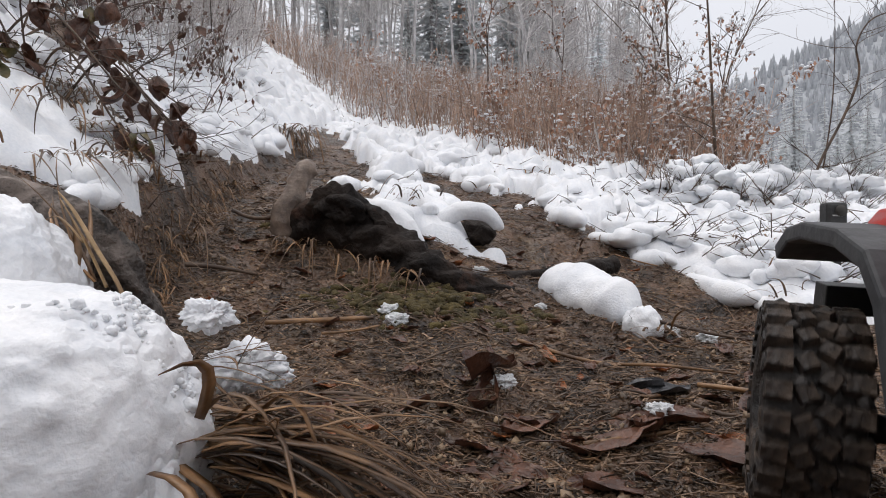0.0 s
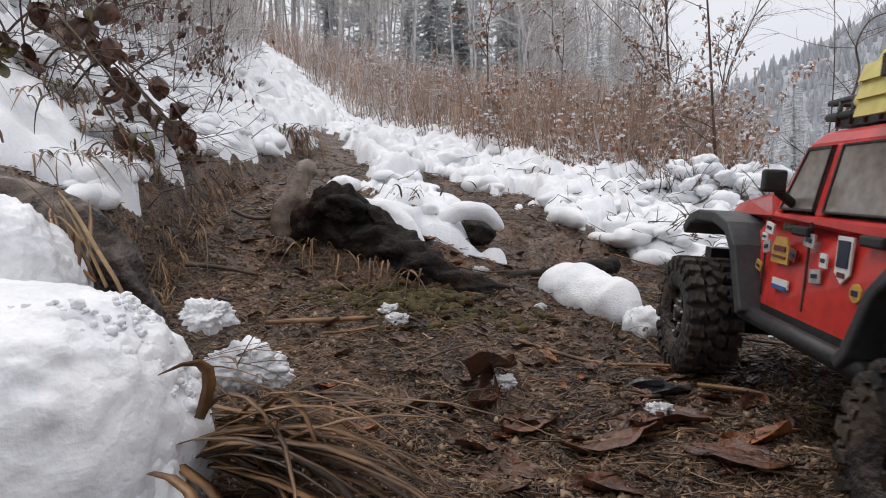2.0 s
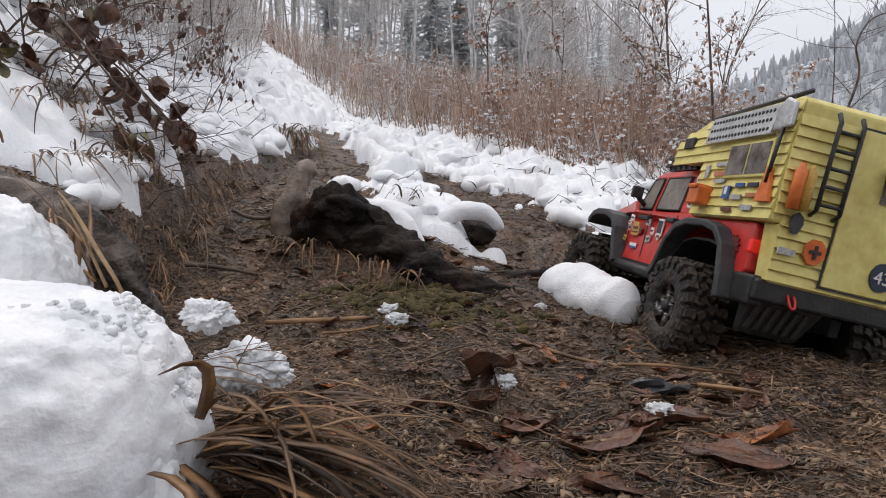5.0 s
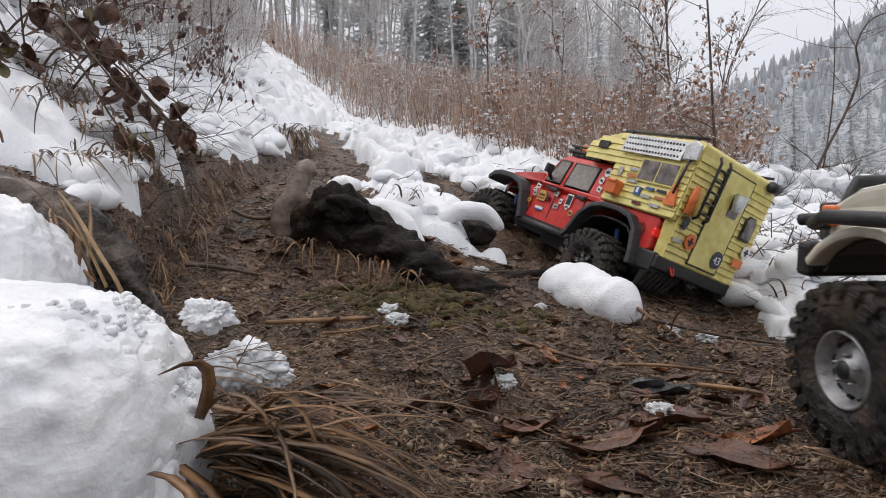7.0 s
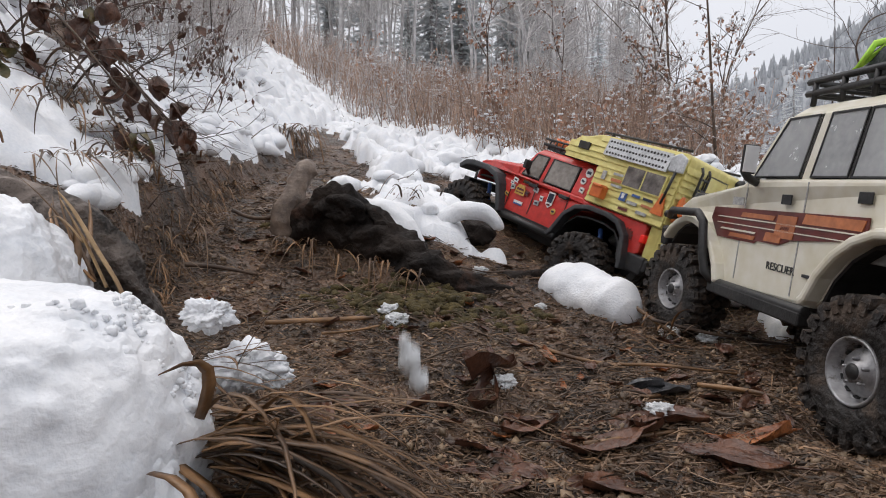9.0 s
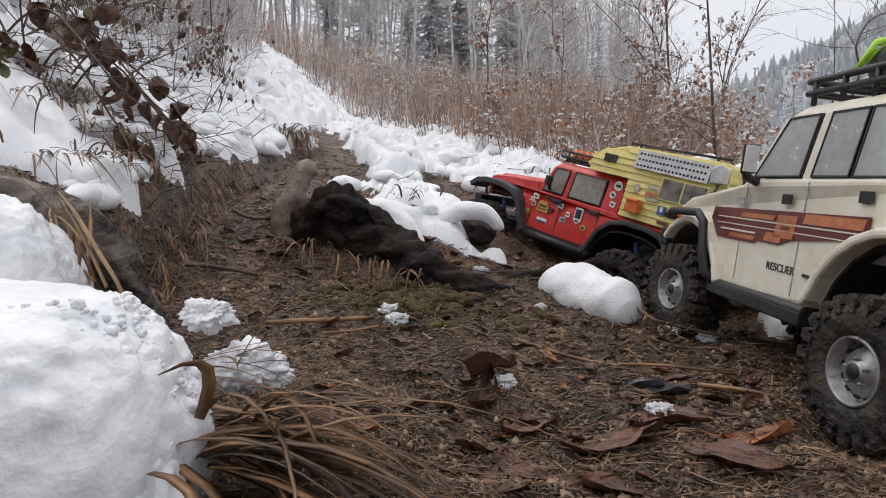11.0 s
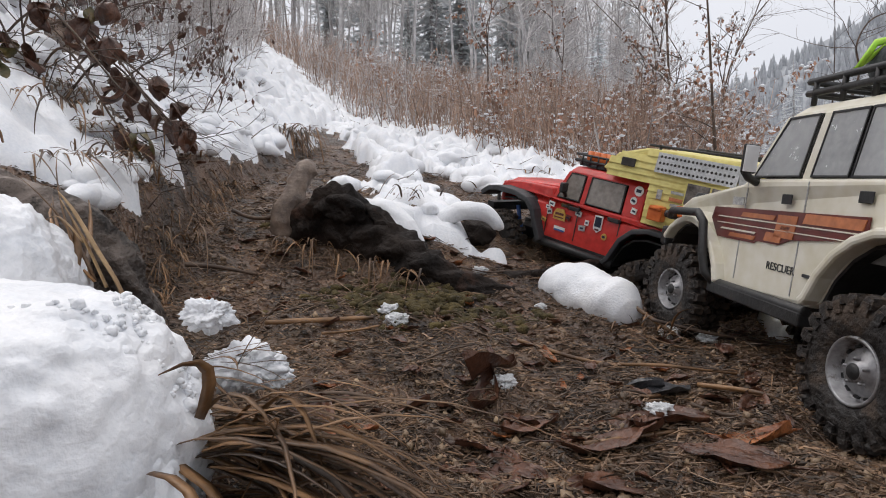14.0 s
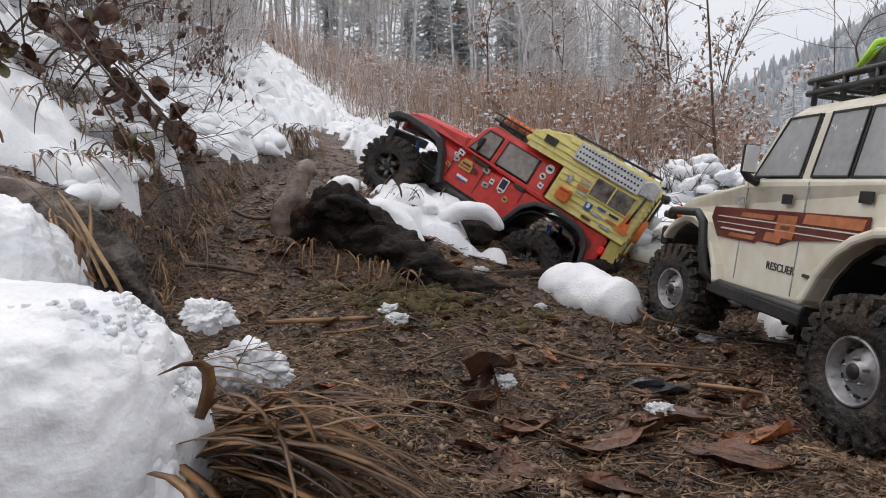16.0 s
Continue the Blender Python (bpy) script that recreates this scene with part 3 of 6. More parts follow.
def rear_plate(t, y, z, w, h, x, material, name="sticker", poly=None, thick=.0008, label=""):
    pts = poly or [(-w / 2, -h / 2), (w / 2, -h / 2), (w / 2, h / 2), (-w / 2, h / 2)]
    n = len(pts)
    vs = [(x - thick, y - a, z + b) for a, b in pts] + [(x + thick, y - a, z + b) for a, b in pts]
    return part(name, Build().add(vs, [tuple(range(n)), tuple(range(2 * n - 1, n - 1, -1))] + [((i + 1) % n, i, n + i, n + (i + 1) % n) for i in range(n)]), material, t, label)


# ---- the red truck with its camper ----
FRONT_ARCH = [(.083, .045), (.096, .07), (.112, .084), (.14, .09), (.185, .09), (.205, .086)]
REAR_ARCH = [(-.23, .04), (-.22, .07), (-.204, .084), (-.18, .089), (-.14, .089), (-.116, .083), (-.098, .066), (-.083, .032)]


def red_truck():
    t = thing("toy_truck", None, None, "red radio-controlled pickup with yellow camper body, muddy tyres", "toy truck")
    ws = running_gear(t, "spoke", 10)
    nose = lambda x, y, z: (x, y * (1 - .28 * min(1, max(0, (x - .075) / .1))), z)
    # one outline: sill, front arch, nose, bonnet, belt, bed, rear arch
    outline = [(.07, .03)] + FRONT_ARCH + [(.212, .088), (.208, .1), (.195, .108), (.15, .113), (.066, .119), (.06, .104), (-.112, .104), (-.116, .1), (-.248, .1), (-.252, .094), (-.252, .054)] + REAR_ARCH
    body = part("body", Build().prism(outline, -.094, .094, nose), M["red"], t, "red painted body with a few scuffs", .004)
    liner(t, FRONT_ARCH, .068)
    liner(t, REAR_ARCH, .0935)
    part("bonnet", Build().hexa([(.06, -.075, .119), (.2, -.055, .106), (.2, .055, .106), (.06, .075, .119)], [(.064, -.068, .126), (.19, -.048, .114), (.19, .048, .114), (.064, .068, .126)]), M["red"], t, bevel=.004)
    # cab: posts and roof, open between
    cab = Build()
    for g in (-1, 1):
        post(t, M["red"], (.06, g * .092, .103), (.04, g * .082, .152), .01, .008)
        post(t, M["red"], (.0, g * .0925, .103), (.0, g * .0825, .152), .011, .007)
        post(t, M["red"], (-.094, g * .0925, .103), (-.092, g * .0825, .152), .032, .007)
    cab.hexa([(-.112, -.092, .103), (-.104, -.092, .103), (-.104, .092, .103), (-.112, .092, .103)], [(-.11, -.082, .152), (-.104, -.082, .152), (-.104, .082, .152), (-.11, .082, .152)])
    part("cab", cab, M["red"], t, bevel=.002)
    part("roof", Build().hexa([(-.112, -.084, .15), (.046, -.084, .15), (.046, .084, .15), (-.112, .084, .15)], [(-.108, -.074, .162), (.036, -.074, .162), (.036, .074, .162), (-.108, .074, .162)]), M["red"], t, bevel=.004)
    part("interior", Build().box(-.09, .04, -.08, .08, .06, .112).box(-.02, .0, -.07, -.01, .11, .14).box(-.02, 0, .01, .07, .11, .14).box(-.095, -.08, -.07, .07, .11, .14), M["seat"], t, bevel=.003)
    for g in (-1, 1):
        pane(t, [(.054, g * .0915, .106), (.006, g * .0915, .106), (.006, g * .083, .15), (.037, g * .083, .15)], M["glass"], frame_mat=M["black"])
        pane(t, [(-.006, g * .0915, .106), (-.077, g * .0915, .106), (-.074, g * .083, .15), (-.006, g * .083, .15)], M["glass"], frame_mat=M["black"])
        # flares, sills, mirrors, handles
        fr = Build()
        band(fr, [(.07, .022)] + FRONT_ARCH + [(.222, .074)], .01, g * .06, g * .112)
        part("front_flare", fr, M["flare"], t, "dark grey plastic wheel flare", .002)
        rr = Build()
        band(rr, [(-.234, .022)] + REAR_ARCH + [(-.074, .022)], .008, g * .086, g * .112)
        part("rear_flare", rr, M["flare"], t, "dark grey plastic wheel flare", .002)
        for lx, lz in ((.0015, .04), (-.082, .07), (.066, .04)):
            part("door_line", Build().box(lx, lx + .0015, g * .0935, g * .0947, lz, .1), M["seat"], t)
        part("rock_slider", Build().tube([(.08, g * .1, .024), (-.085, g * .1, .024)], .007, 8).box(-.085, .08, g * .07, g * .094, .02, .034), M["black"], t)
        part("mirror", Build().box(.027, .035, g * .102, g * .119, .118, .134).tube([(.038, g * .09, .11), (.031, g * .108, .12)], .004, 6), M["black"], t, "black door mirror", .003)
        for hx in (.01, -.07):
            part("door_handle", Build().box(hx - .011, hx + .011, g * .093, g * .099, .09, .0965), M["black"], t, bevel=.0015)
    part("windscreen", Build().hexa([(.058, -.084, .106), (.061, -.084, .106), (.061, .084, .106), (.058, .084, .106)], [(.039, -.074, .15), (.042, -.074, .15), (.042, .074, .15), (.039, .074, .15)]), M["glass"], t)
    grille = part("grille", Build().box(.203, .212, -.062, .062, .066, .104), M["red"], t, bevel=.003)
    for i in range(7):
        part("slot", Build().box(.2105, .2135, -.03 + i * .01 - .003, -.03 + i * .01 + .003, .074, .098), M["black"], grille)
    for g in (-1, 1):
        part("headlight", Build().lathe([(.011, 0), (.011, .006), (0, .008)], 18, pose(.208, g * .048, .086, 0, 0, -90)), M["clear"], t)
    part("front_bumper", Build().box(.208, .226, -.085, .085, .045, .062).tube([(.226, -.05, .06), (.236, -.045, .085), (.236, .045, .085), (.226, .05, .06)], .004, 8), M["black"], t, bevel=.003)
    rb = part("rear_bumper", Build().box(-.276, -.25, -.094, .094, .03, .05).box(-.27, -.235, .078, .096, .024, .052).box(-.27, -.235, -.096, -.078, .024, .052).hexa([(-.25, .018, -.004), (-.24, .018, -.004), (-.24, .084, -.004), (-.25, .084, -.004)], [(-.268, .01, .03), (-.25, .01, .03), (-.25, .09, .03), (-.268, .09, .03)]), M["black"], t, "black slotted rear bumper with a skid plate", .003)
    for i in range(6):
        yy = .024 + i * .0105
        part("slot", Build().hexa([(-.2555, yy, .002), (-.2515, yy, .002), (-.2515, yy + .005, .002), (-.2555, yy + .005, .002)], [(-.2685, yy, .026), (-.2645, yy, .026), (-.2645, yy + .005, .026), (-.2685, yy + .005, .026)]), M["seat"], rb)
    part("shackle", Build().tube([(-.274, .053, .042), (-.279, .0525, .036), (-.282, .0535, .031), (-.283, .056, .029), (-.282, .0585, .031), (-.279, .0595, .036), (-.274, .059, .042)], .0014, 6), M["tail2"], t, "small red tow shackle")
    for g in (-1, 1):
        part("tail_light", Build().box(-.2542, -.246, g * .08, g * .0956, .071, .084), M["tail"], t, "lit red tail light", .002)
    # stickers on the near flank
    y = .0952
    plate(t, .039, .077, .026, .021, y, M["gold"], poly=[(-.013, -.009), (.013, -.009), (.013, .002), (.008, .01), (-.008, .01), (-.013, .002)], label="arched gold sticker")
    plate(t, .039, .0785, .018, .004, y + .0008, M["maroon"], "sticker_bar")
    plate(t, .039, .0725, .02, .002, y + .0008, M["maroon"], "sticker_bar")
    plate(t, -.042, .08, .016, .029, y, M["white"], poly=[(-.008, .014), (-.008, -.008), (0, -.0145), (.008, -.008), (.008, .014)], label="white shield sticker")
    plate(t, -.042, .0835, .012, .016, y + .0008, M["navy"], "sticker_bar")
    plate(t, -.042, .071, .008, .003, y + .0008, M["maroon"], "sticker_bar")
    plate(t, .034, .054, .024, .006, y, M["white"], label="white lettered bar")
    plate(t, .034, .051, .022, .003, y + .0006, M["blue"], "sticker_bar")
    for sx, sz, w, h, mm, a in ((-.0, .088, .013, .009, "grey", 5), (.062, .078, .011, .009, "grey", -12), (.06, .092, .013, .008, "white", 8), (.03, .0945, .018, .006, "moss", 0), (.02, .076, .01, .009, "tail2", 12),
                                (-.012, .066, .013, .009, "grey", -6), (-.02, .077, .008, .009, "white", 0), (-.058, .063, .011, .011, "gold", 0), (.067, .085, .009, .006, "white", 0), (-.094, .13, .012, .012, "white", 20), (-.098, .146, .016, .016, "white", 0), (-.1, .115, .01, .009, "white", 10), (.072, .062, .01, .007, "gold", 15)):
        yy = y if sz < .103 else .0945 - (sz - .103) * .2
        plate(t, sx, sz, w, h, yy, M["maroon"] if mm == "tail2" else M[mm], turn=a, poly=disc_pts(w / 2, 14) if abs(w - h) < .0005 else None)
        plate(t, sx, sz, w * .55, h * .3, yy + .0007, M["navy"], "sticker_bar", turn=a)
    gear = [((.0125 if i % 2 else .0085) * math.cos(i * math.pi / 12), (.0125 if i % 2 else .0085) * math.sin(i * math.pi / 12)) for i in range(24)]
    plate(t, -.222, .074, 0, 0, y, M["maroon"], poly=gear, label="dark toothed-wheel decal")
    # roof rack with orange lamps
    rack = part("roof_rack", Build().tube([(.044, -.07, .172), (.044, .07, .172), (-.05, .07, .172), (-.05, -.07, .172), (.044, -.07, .172)], .003, 6).tube([(.044, -.07, .182), (.044, .07, .182), (-.05, .07, .182), (-.05, -.07, .182), (.044, -.07, .182)], .0022, 6).box(-.05, .034, -.07, .07, .164, .169), M["black"], t, "black tubular roof rack")
    for i in range(6):
        for g in (-.07, .07):
            part("rack_post", Build().tube([(.03 - i * .016, g, .165), (.03 - i * .016, g, .183)], .0018, 5), M["black"], rack)
    for i in range(5):
        part("roof_lamp", Build().lathe([(.0075, -.011), (.0085, 0), (.0075, .011), (0, .011)], 12, pose(.024 - i * .013, .052, .178, 90, 0, 0)).lathe([(0, -.0111), (.0075, -.011)], 12, pose(.024 - i * .013, .052, .178, 90, 0, 0)), M["orange"], rack, "orange round roof light")
    camper(t)
    return t, ws


def camper(t):
    side = [(-.118, .101), (-.118, .163), (-.036, .168), (-.03, .172), (-.052, .198), (-.1, .212), (-.268, .216), (-.276, .21), (-.276, .101)]
    c = part("camper", Build().prism(side, -.098, .098, lambda x, y, z: (x, y * (1 - max(0, z - .185) * 1.2), z)).hexa([(-.276, -.086, .046), (-.256, -.086, .046), (-.256, .086, .046), (-.276, .086, .046)], [(-.276, -.09, .101), (-.254, -.09, .101), (-.254, .09, .101), (-.276, .09, .101)]), M["yellow"], t, "yellow clapboard camper cabin", .003)
    step = .0099
    for i in range(11):
        z = .103 + i * step
        x0 = -.119 if z < .16 else (-.04 if z < .185 else -.04 - (z - .172) * .9)
        if z > .2:
            x0 = -.104
        for g in (-1, 1):
            y0 = .0975 * (1 - max(0, z - .185) * 1.2)
            y1 = .0975 * (1 - max(0, z + step - .185) * 1.2)
            part("plank", Build().hexa([(-.275, g * y0, z), (x0, g * y0, z), (x0, g * (y0 + .0032), z), (-.275, g * (y0 + .0032), z)][::g], [(-.275, g * y1, z + step), (x0, g * y1, z + step), (x0, g * (y1 + .0008), z + step), (-.275, g * (y1 + .0008), z + step)][::g]), M["yellow"], c)
    for i in range(15):
        z = .05 + i * step
        w = .088 if z < .1 else .097
        part("plank", Build().hexa([(-.2795, -w, z), (-.275, -w, z), (-.275, w, z), (-.2795, w, z)], [(-.2768, -w, z + step), (-.275, -w, z + step), (-.275, w, z + step), (-.2768, w, z + step)]), M["yellow"], c)
    y = .1005
    # flank window with two panes
    win = part("side_window", Build().box(-.256, -.178, y - .003, y + .002, .1415, .1775), M["yellow"], c, bevel=.0015)
    for x0, x1 in ((-.215, -.181), (-.253, -.218)):
        part("pane", Build().box(x0, x1, y, y + .0026, .1445, .1745), M["pane"], win)
    part("small_window", Build().box(-.088, -.064, y - .002, y + .0024, .181, .1935), M["seat"], c, "small dark front vent window", .001)
    # perforated sand ladder high on the flank
    lad = part("sand_ladder", Build().hexa([(-.25, y + .001, .181), (-.125, y + .001, .181), (-.125, y + .006, .181), (-.25, y + .006, .181)], [(-.25, y - .002, .2095), (-.125, y - .002, .2095), (-.125, y + .002, .2095), (-.25, y + .002, .2095)]), M["alu"], c, "grey perforated metal sand ladder")
    for r in range(3):
        for i in range(19):
            zz = .186 + r * .009
            part("hole", Build().lathe([(0, .0006), (.0019, .0006), (.0019, 0)], 8, Matrix.Translation((-.131 - i * .0062, y + .006 - (zz - .181) * .14, zz))), M["seat"], lad)
    part("fuel_can", Build().box(-.158, -.134, .098, .116, .112, .132).box(-.156, -.136, .098, .119, .129, .134), M["orange"], c, "red-orange box on the camper's flank", .002)
    for px, pz, w, h, mm in ((-.192, .127, .013, .013, "blue"), (-.192, .1285, .005, .008, "white"), (-.212, .122, .02, .005, "grey"), (-.17, .147, .026, .005, "copper"), (-.168, .157, .02, .004, "grey"), (-.215, .134, .016, .004, "blue"), (-.14, .15, .008, .014, "grey"), (-.172, .139, .022, .004, "grey"), (-.24, .124, .02, .004, "copper"), (-.238, .134, .018, .004, "navy"), (-.235, .112, .02, .005, "grey"), (-.2, .109, .018, .004, "maroon")):
        plate(c, px, pz, w, h, y + (.0018 if mm == "white" else .0012), M[mm], "decal")
    # cooker-shaped warning triangle, shovel and extinguishers at the rear corner
    part("warning_sign", Build().prism([(-.272, .118), (-.25, .118), (-.258, .15), (-.263, .15)], y, y + .004), M["orange"], c)
    sh = part("shovel_handle", Build().tube([(-.262, y + .004, .135), (-.266, y + .004, .19)], .0022, 6), M["black"], c)
    part("shovel_blade", Build().prism([(-.278, .185), (-.252, .183), (-.25, .205), (-.263, .213), (-.277, .207)], y + .001, y + .006), M["alu"], sh, "grey metal shovel blade", .002)
    x = -.28
    for i, (yy, mm) in enumerate(((.088, "orange"), (.078, "gold"))):
        part("extinguisher", Build().lathe([(0, -.02), (.0055, -.02), (.0055, .012), (.003, .017), (.003, .02), (0, .02)], 12, pose(x - .006, yy, .135, 90, 0, 0)), M[mm], c)
    lr = Build()
    for yy in (.04, .064):
        lr.tube([(x, yy, .114), (x - .007, yy, .118), (x - .007, yy, .196), (x - .002, yy, .204)], .0022, 6)
    lad2 = part("ladder", lr, M["black"], c, "black rear ladder")
    for i in range(5):
        part("rung", Build().tube([(x - .007, .04, .124 + i * .016), (x - .007, .064, .124 + i * .016)], .0018, 6), M["black"], lad2)
    door = part("rear_door", Build().box(x - .0015, x + .001, -.036, .034, .055, .197), M["yellow"], c, "yellow rear door with a window", .001)
    dl = Build()
    for y0, y1, z0, z1 in ((-.038, -.0365, .053, .199), (.0345, .036, .053, .199), (-.038, .036, .197, .199), (-.038, .036, .053, .0545)):
        dl.box(x - .001, x + .001, y0, y1, z0, z1)
    part("door_gap", dl, M["seat"], c)
    rear_plate(door, -.012, .155, .026, .036, x - .002, M["pane"], "door_window", [(-.012, -.017), (.012, -.017), (.013, .01), (.008, .018), (-.008, .018), (-.013, .01)])
    part("bucket", Build().lathe([(.007, -.012), (.011, .012), (.0105, .012), (.0065, -.011)], 16, pose(x - .012, -.004, .158, 90, 0, 0)), M["alu"], c, "small grey metal bucket")
    rear_plate(c, -.066, .135, .026, .036, x - .001, M["seat"], "rear_window_frame", [(-.014, -.018), (.014, -.018), (.014, .012), (.008, .019), (-.008, .019), (-.014, .012)])
    rear_plate(c, -.066, .135, .02, .03, x - .0025, M["pane"], "rear_window", [(-.0115, -.0155), (.0115, -.0155), (.0115, .01), (.006, .0165), (-.006, .0165), (-.0115, .01)])
    octa = [(.012 * math.cos(radians(22.5 + 45 * i)), .012 * math.sin(radians(22.5 + 45 * i))) for i in range(8)]
    rear_plate(c, .05, .083, 0, 0, x - .002, M["orange"], "warning_octagon", octa)
    rear_plate(c, .05, .083, .012, .003, x - .0032, M["seat"], "decal")
    rear_plate(c, .05, .083, .003, .012, x - .0036, M["seat"], "decal")
    rear_plate(c, -.075, .083, .024, .012, x - .002, M["amber"], "rear_lamp")
    rear_plate(c, -.084, .103, 0, 0, x - .002, M["white"], "cross_sign", disc_pts(.01))
    rear_plate(c, -.084, .103, .01, .0025, x - .003, M["navy"], "decal")
    rear_plate(c, -.084, .103, .0025, .01, x - .0034, M["navy"], "decal")
    rear_plate(c, .076, .104, 0, 0, x - .002, M["flare"], "decal", [(.007 * math.cos(i), .01 * math.sin(i)) for i in (0, .7, 1.57, 2.4, 3.14, 4.3, 4.7, 5.2)])
    rear_plate(c, .078, .078, .018, .006, x - .002, M["grey"], "decal")
    rear_plate(c, -.024, .075, 0, 0, x - .0025, M["navy"], "number_disc", disc_pts(.013, 24))
    lettering("43", .018, M["white"], c, Matrix.Translation((x - .004, -.0145, .069)) @ pose(0, 0, 0, 90, 0, -90), "number")
    part("side_locker", Build().box(-.25, -.2, -.128, -.1, .15, .176).box(-.252, -.216, -.1285, -.1, .15, .178), M["white"], c, "white locker with a red stripe", .002)
    part("locker_stripe", Build().box(-.2525, -.2505, -.129, -.112, .149, .179).box(-.252, -.235, -.13, -.1283, .149, .179), M["tail2"], c)
    for g in (-.088, .088):
        part("roof_rail", Build().tube([(-.1, g, .217), (-.27, g, .221)], .0022, 6).box(-.12, -.117, g - .002, g + .002, .212, .219).box(-.25, -.247, g - .002, g + .002, .212, .221), M["black"], c)
    part("rear_reel", Build().lathe([(0, -.01), (.008, -.01), (.008, .01), (0, .01)], 14, Matrix.Translation((x - .005, -.078, .205))), M["black"], c)


# ---- the cream truck ----
def cream_truck():
    t = thing("toy_truck", None, None, "cream radio-controlled off-road wagon with copper stripes and roof rack", "toy truck")
    ws = running_gear(t, "steel", 40)
    outline = [(.098, .022)] + arc(.165, 0, .084, 160, 40, 9, 1.08) + [(.236, .056), (.24, .09), (.236, .108), (.2, .122), (.07, .142), (.06, .148), (-.255, .152), (-.262, .14), (-.262, .05), (-.245, .04)] + arc(-.165, 0, .086, 150, 20, 9, 1.2) + [(-.07, .03)]
    taper = lambda x, y, z: (x, y * (1 - .1 * min(1, max(0, (x - .16) / .08))), z)
    part("body", Build().prism(outline, -.095, .095, taper), M["cream"], t, "cream painted body with mud specks", .005)
    liner(t, arc(.165, 0, .0838, 160, 40, 9, 1.08), .0945)
    liner(t, arc(-.165, 0, .0858, 150, 20, 9, 1.2), .0945)
    part("bonnet", Build().hexa([(.068, -.07, .141), (.225, -.06, .112), (.225, .06, .112), (.068, .07, .141)], [(.075, -.06, .15), (.205, -.05, .123), (.205, .05, .123), (.075, .06, .15)]), M["cream"], t, bevel=.006)
    part("roof", Build().hexa([(-.258, -.084, .212), (.03, -.084, .212), (.03, .084, .212), (-.258, .084, .212)], [(-.25, -.07, .226), (.016, -.07, .226), (.016, .07, .226), (-.25, .07, .226)]), M["cream"], t, bevel=.006)
    for g in (-1, 1):
        post(t, M["cream"], (.062, g * .092, .147), (.022, g * .083, .214), .011, .009)
        post(t, M["cream"], (-.031, g * .0925, .147), (-.036, g * .0835, .214), .013, .008)
        post(t, M["cream"], (-.15, g * .0925, .147), (-.15, g * .0835, .214), .012, .008)
        post(t, M["cream"], (-.249, g * .0925, .147), (-.246, g * .0835, .214), .02, .008)
    part("interior", Build().box(-.24, .05, -.082, .082, .08, .1535).box(-.06, -.045, -.07, -.01, .15, .195).box(-.06, -.045, .01, .07, .15, .195).tube([(.03, .03, .15), (.012, .03, .172)], .004, 8), M["cabin"], t, bevel=.003)
    for g in (-1, 1):
        pane(t, [(.054, g * .0918, .15), (-.0235, g * .0918, .15), (-.0285, g * .084, .212), (.018, g * .084, .212)], M["clear"], frame_mat=M["black"])
        pane(t, [(-.039, g * .0918, .15), (-.088, g * .0918, .15), (-.09, g * .084, .212), (-.044, g * .084, .212)], M["clear"], frame_mat=M["black"])
        pane(t, [(-.091, g * .0918, .15), (-.143, g * .0918, .15), (-.143, g * .084, .212), (-.093, g * .084, .212)], M["clear"], frame_mat=M["black"])
        pane(t, [(-.158, g * .0918, .15), (-.238, g * .0918, .15), (-.236, g * .084, .212), (-.158, g * .084, .212)], M["clear"], frame_mat=M["black"])
        lip = Build()
        band(lip, arc(.165, 0, .085, 165, 42, 10, 1.06), .008, g * .09, g * .108)
        part("front_arch", lip, M["cream"], t, bevel=.003)
        lip = Build()
        band(lip, [(-.247, .042)] + arc(-.165, 0, .088, 150, 22, 10, 1.18) + [(-.076, .032)], .009, g * .092, g * .11)
        part("rear_arch", lip, M["cream"], t, "cream arch lip with chipped mud edge", .003)
        part("side_bar", Build().tube([(.246, g * .06, .092), (.236, g * .1, .094), (.2, g * .113, .102), (.128, g * .113, .104), (.112, g * .113, .094), (.102, g * .113, .055), (.095, g * .111, .035), (.085, g * .1, .022)], .0052, 8), M["black"], t, "black tube guard round the front arch")
        part("sill_bar", Build().box(-.075, .095, g * .085, g * .106, .012, .026).tube([(.095, g * .1, .024), (-.075, g * .1, .026)], .006, 8), M["black"], t, bevel=.002)
        part("mirror", Build().box(.029, .033, g * .106, g * .123, .152, .183), M["black"], t, "slim black door mirror on a bent arm", .0022)
        part("mirror_arm", Build().tube([(.045, g * .092, .143), (.036, g * .11, .148), (.032, g * .118, .155)], .0045, 6), M["black"], t)
        part("mirror_glass", Build().box(.0275, .0292, g * .1072, g * .1218, .1535, .1815), M["mirror"], t, "mirror glass with a pale snow reflection put into its colour", .0005)
        for hx, hz in ((-.013, .128), (-.115, .134)):
            hd = part("door_handle", Build().box(hx - .008, hx + .008, g * .0945, g * .0956, hz - .005, hz + .005), M["black"], t, bevel=.001)
        for lx in (.058, -.0425):
            part("door_line", Build().box(lx, lx + .0012, g * .0945, g * .0957, .035, .146), M["grey"], t)
    part("windscreen", Build().hexa([(.06, -.083, .15), (.063, -.083, .15), (.063, .083, .15), (.06, .083, .15)], [(.021, -.075, .213), (.024, -.075, .213), (.024, .075, .213), (.021, .075, .213)]), M["clear"], t)
    part("wiper", Build().tube([(.066, .06, .153), (.052, .02, .172)], .0015, 5), M["black"], t)
    y = .0957
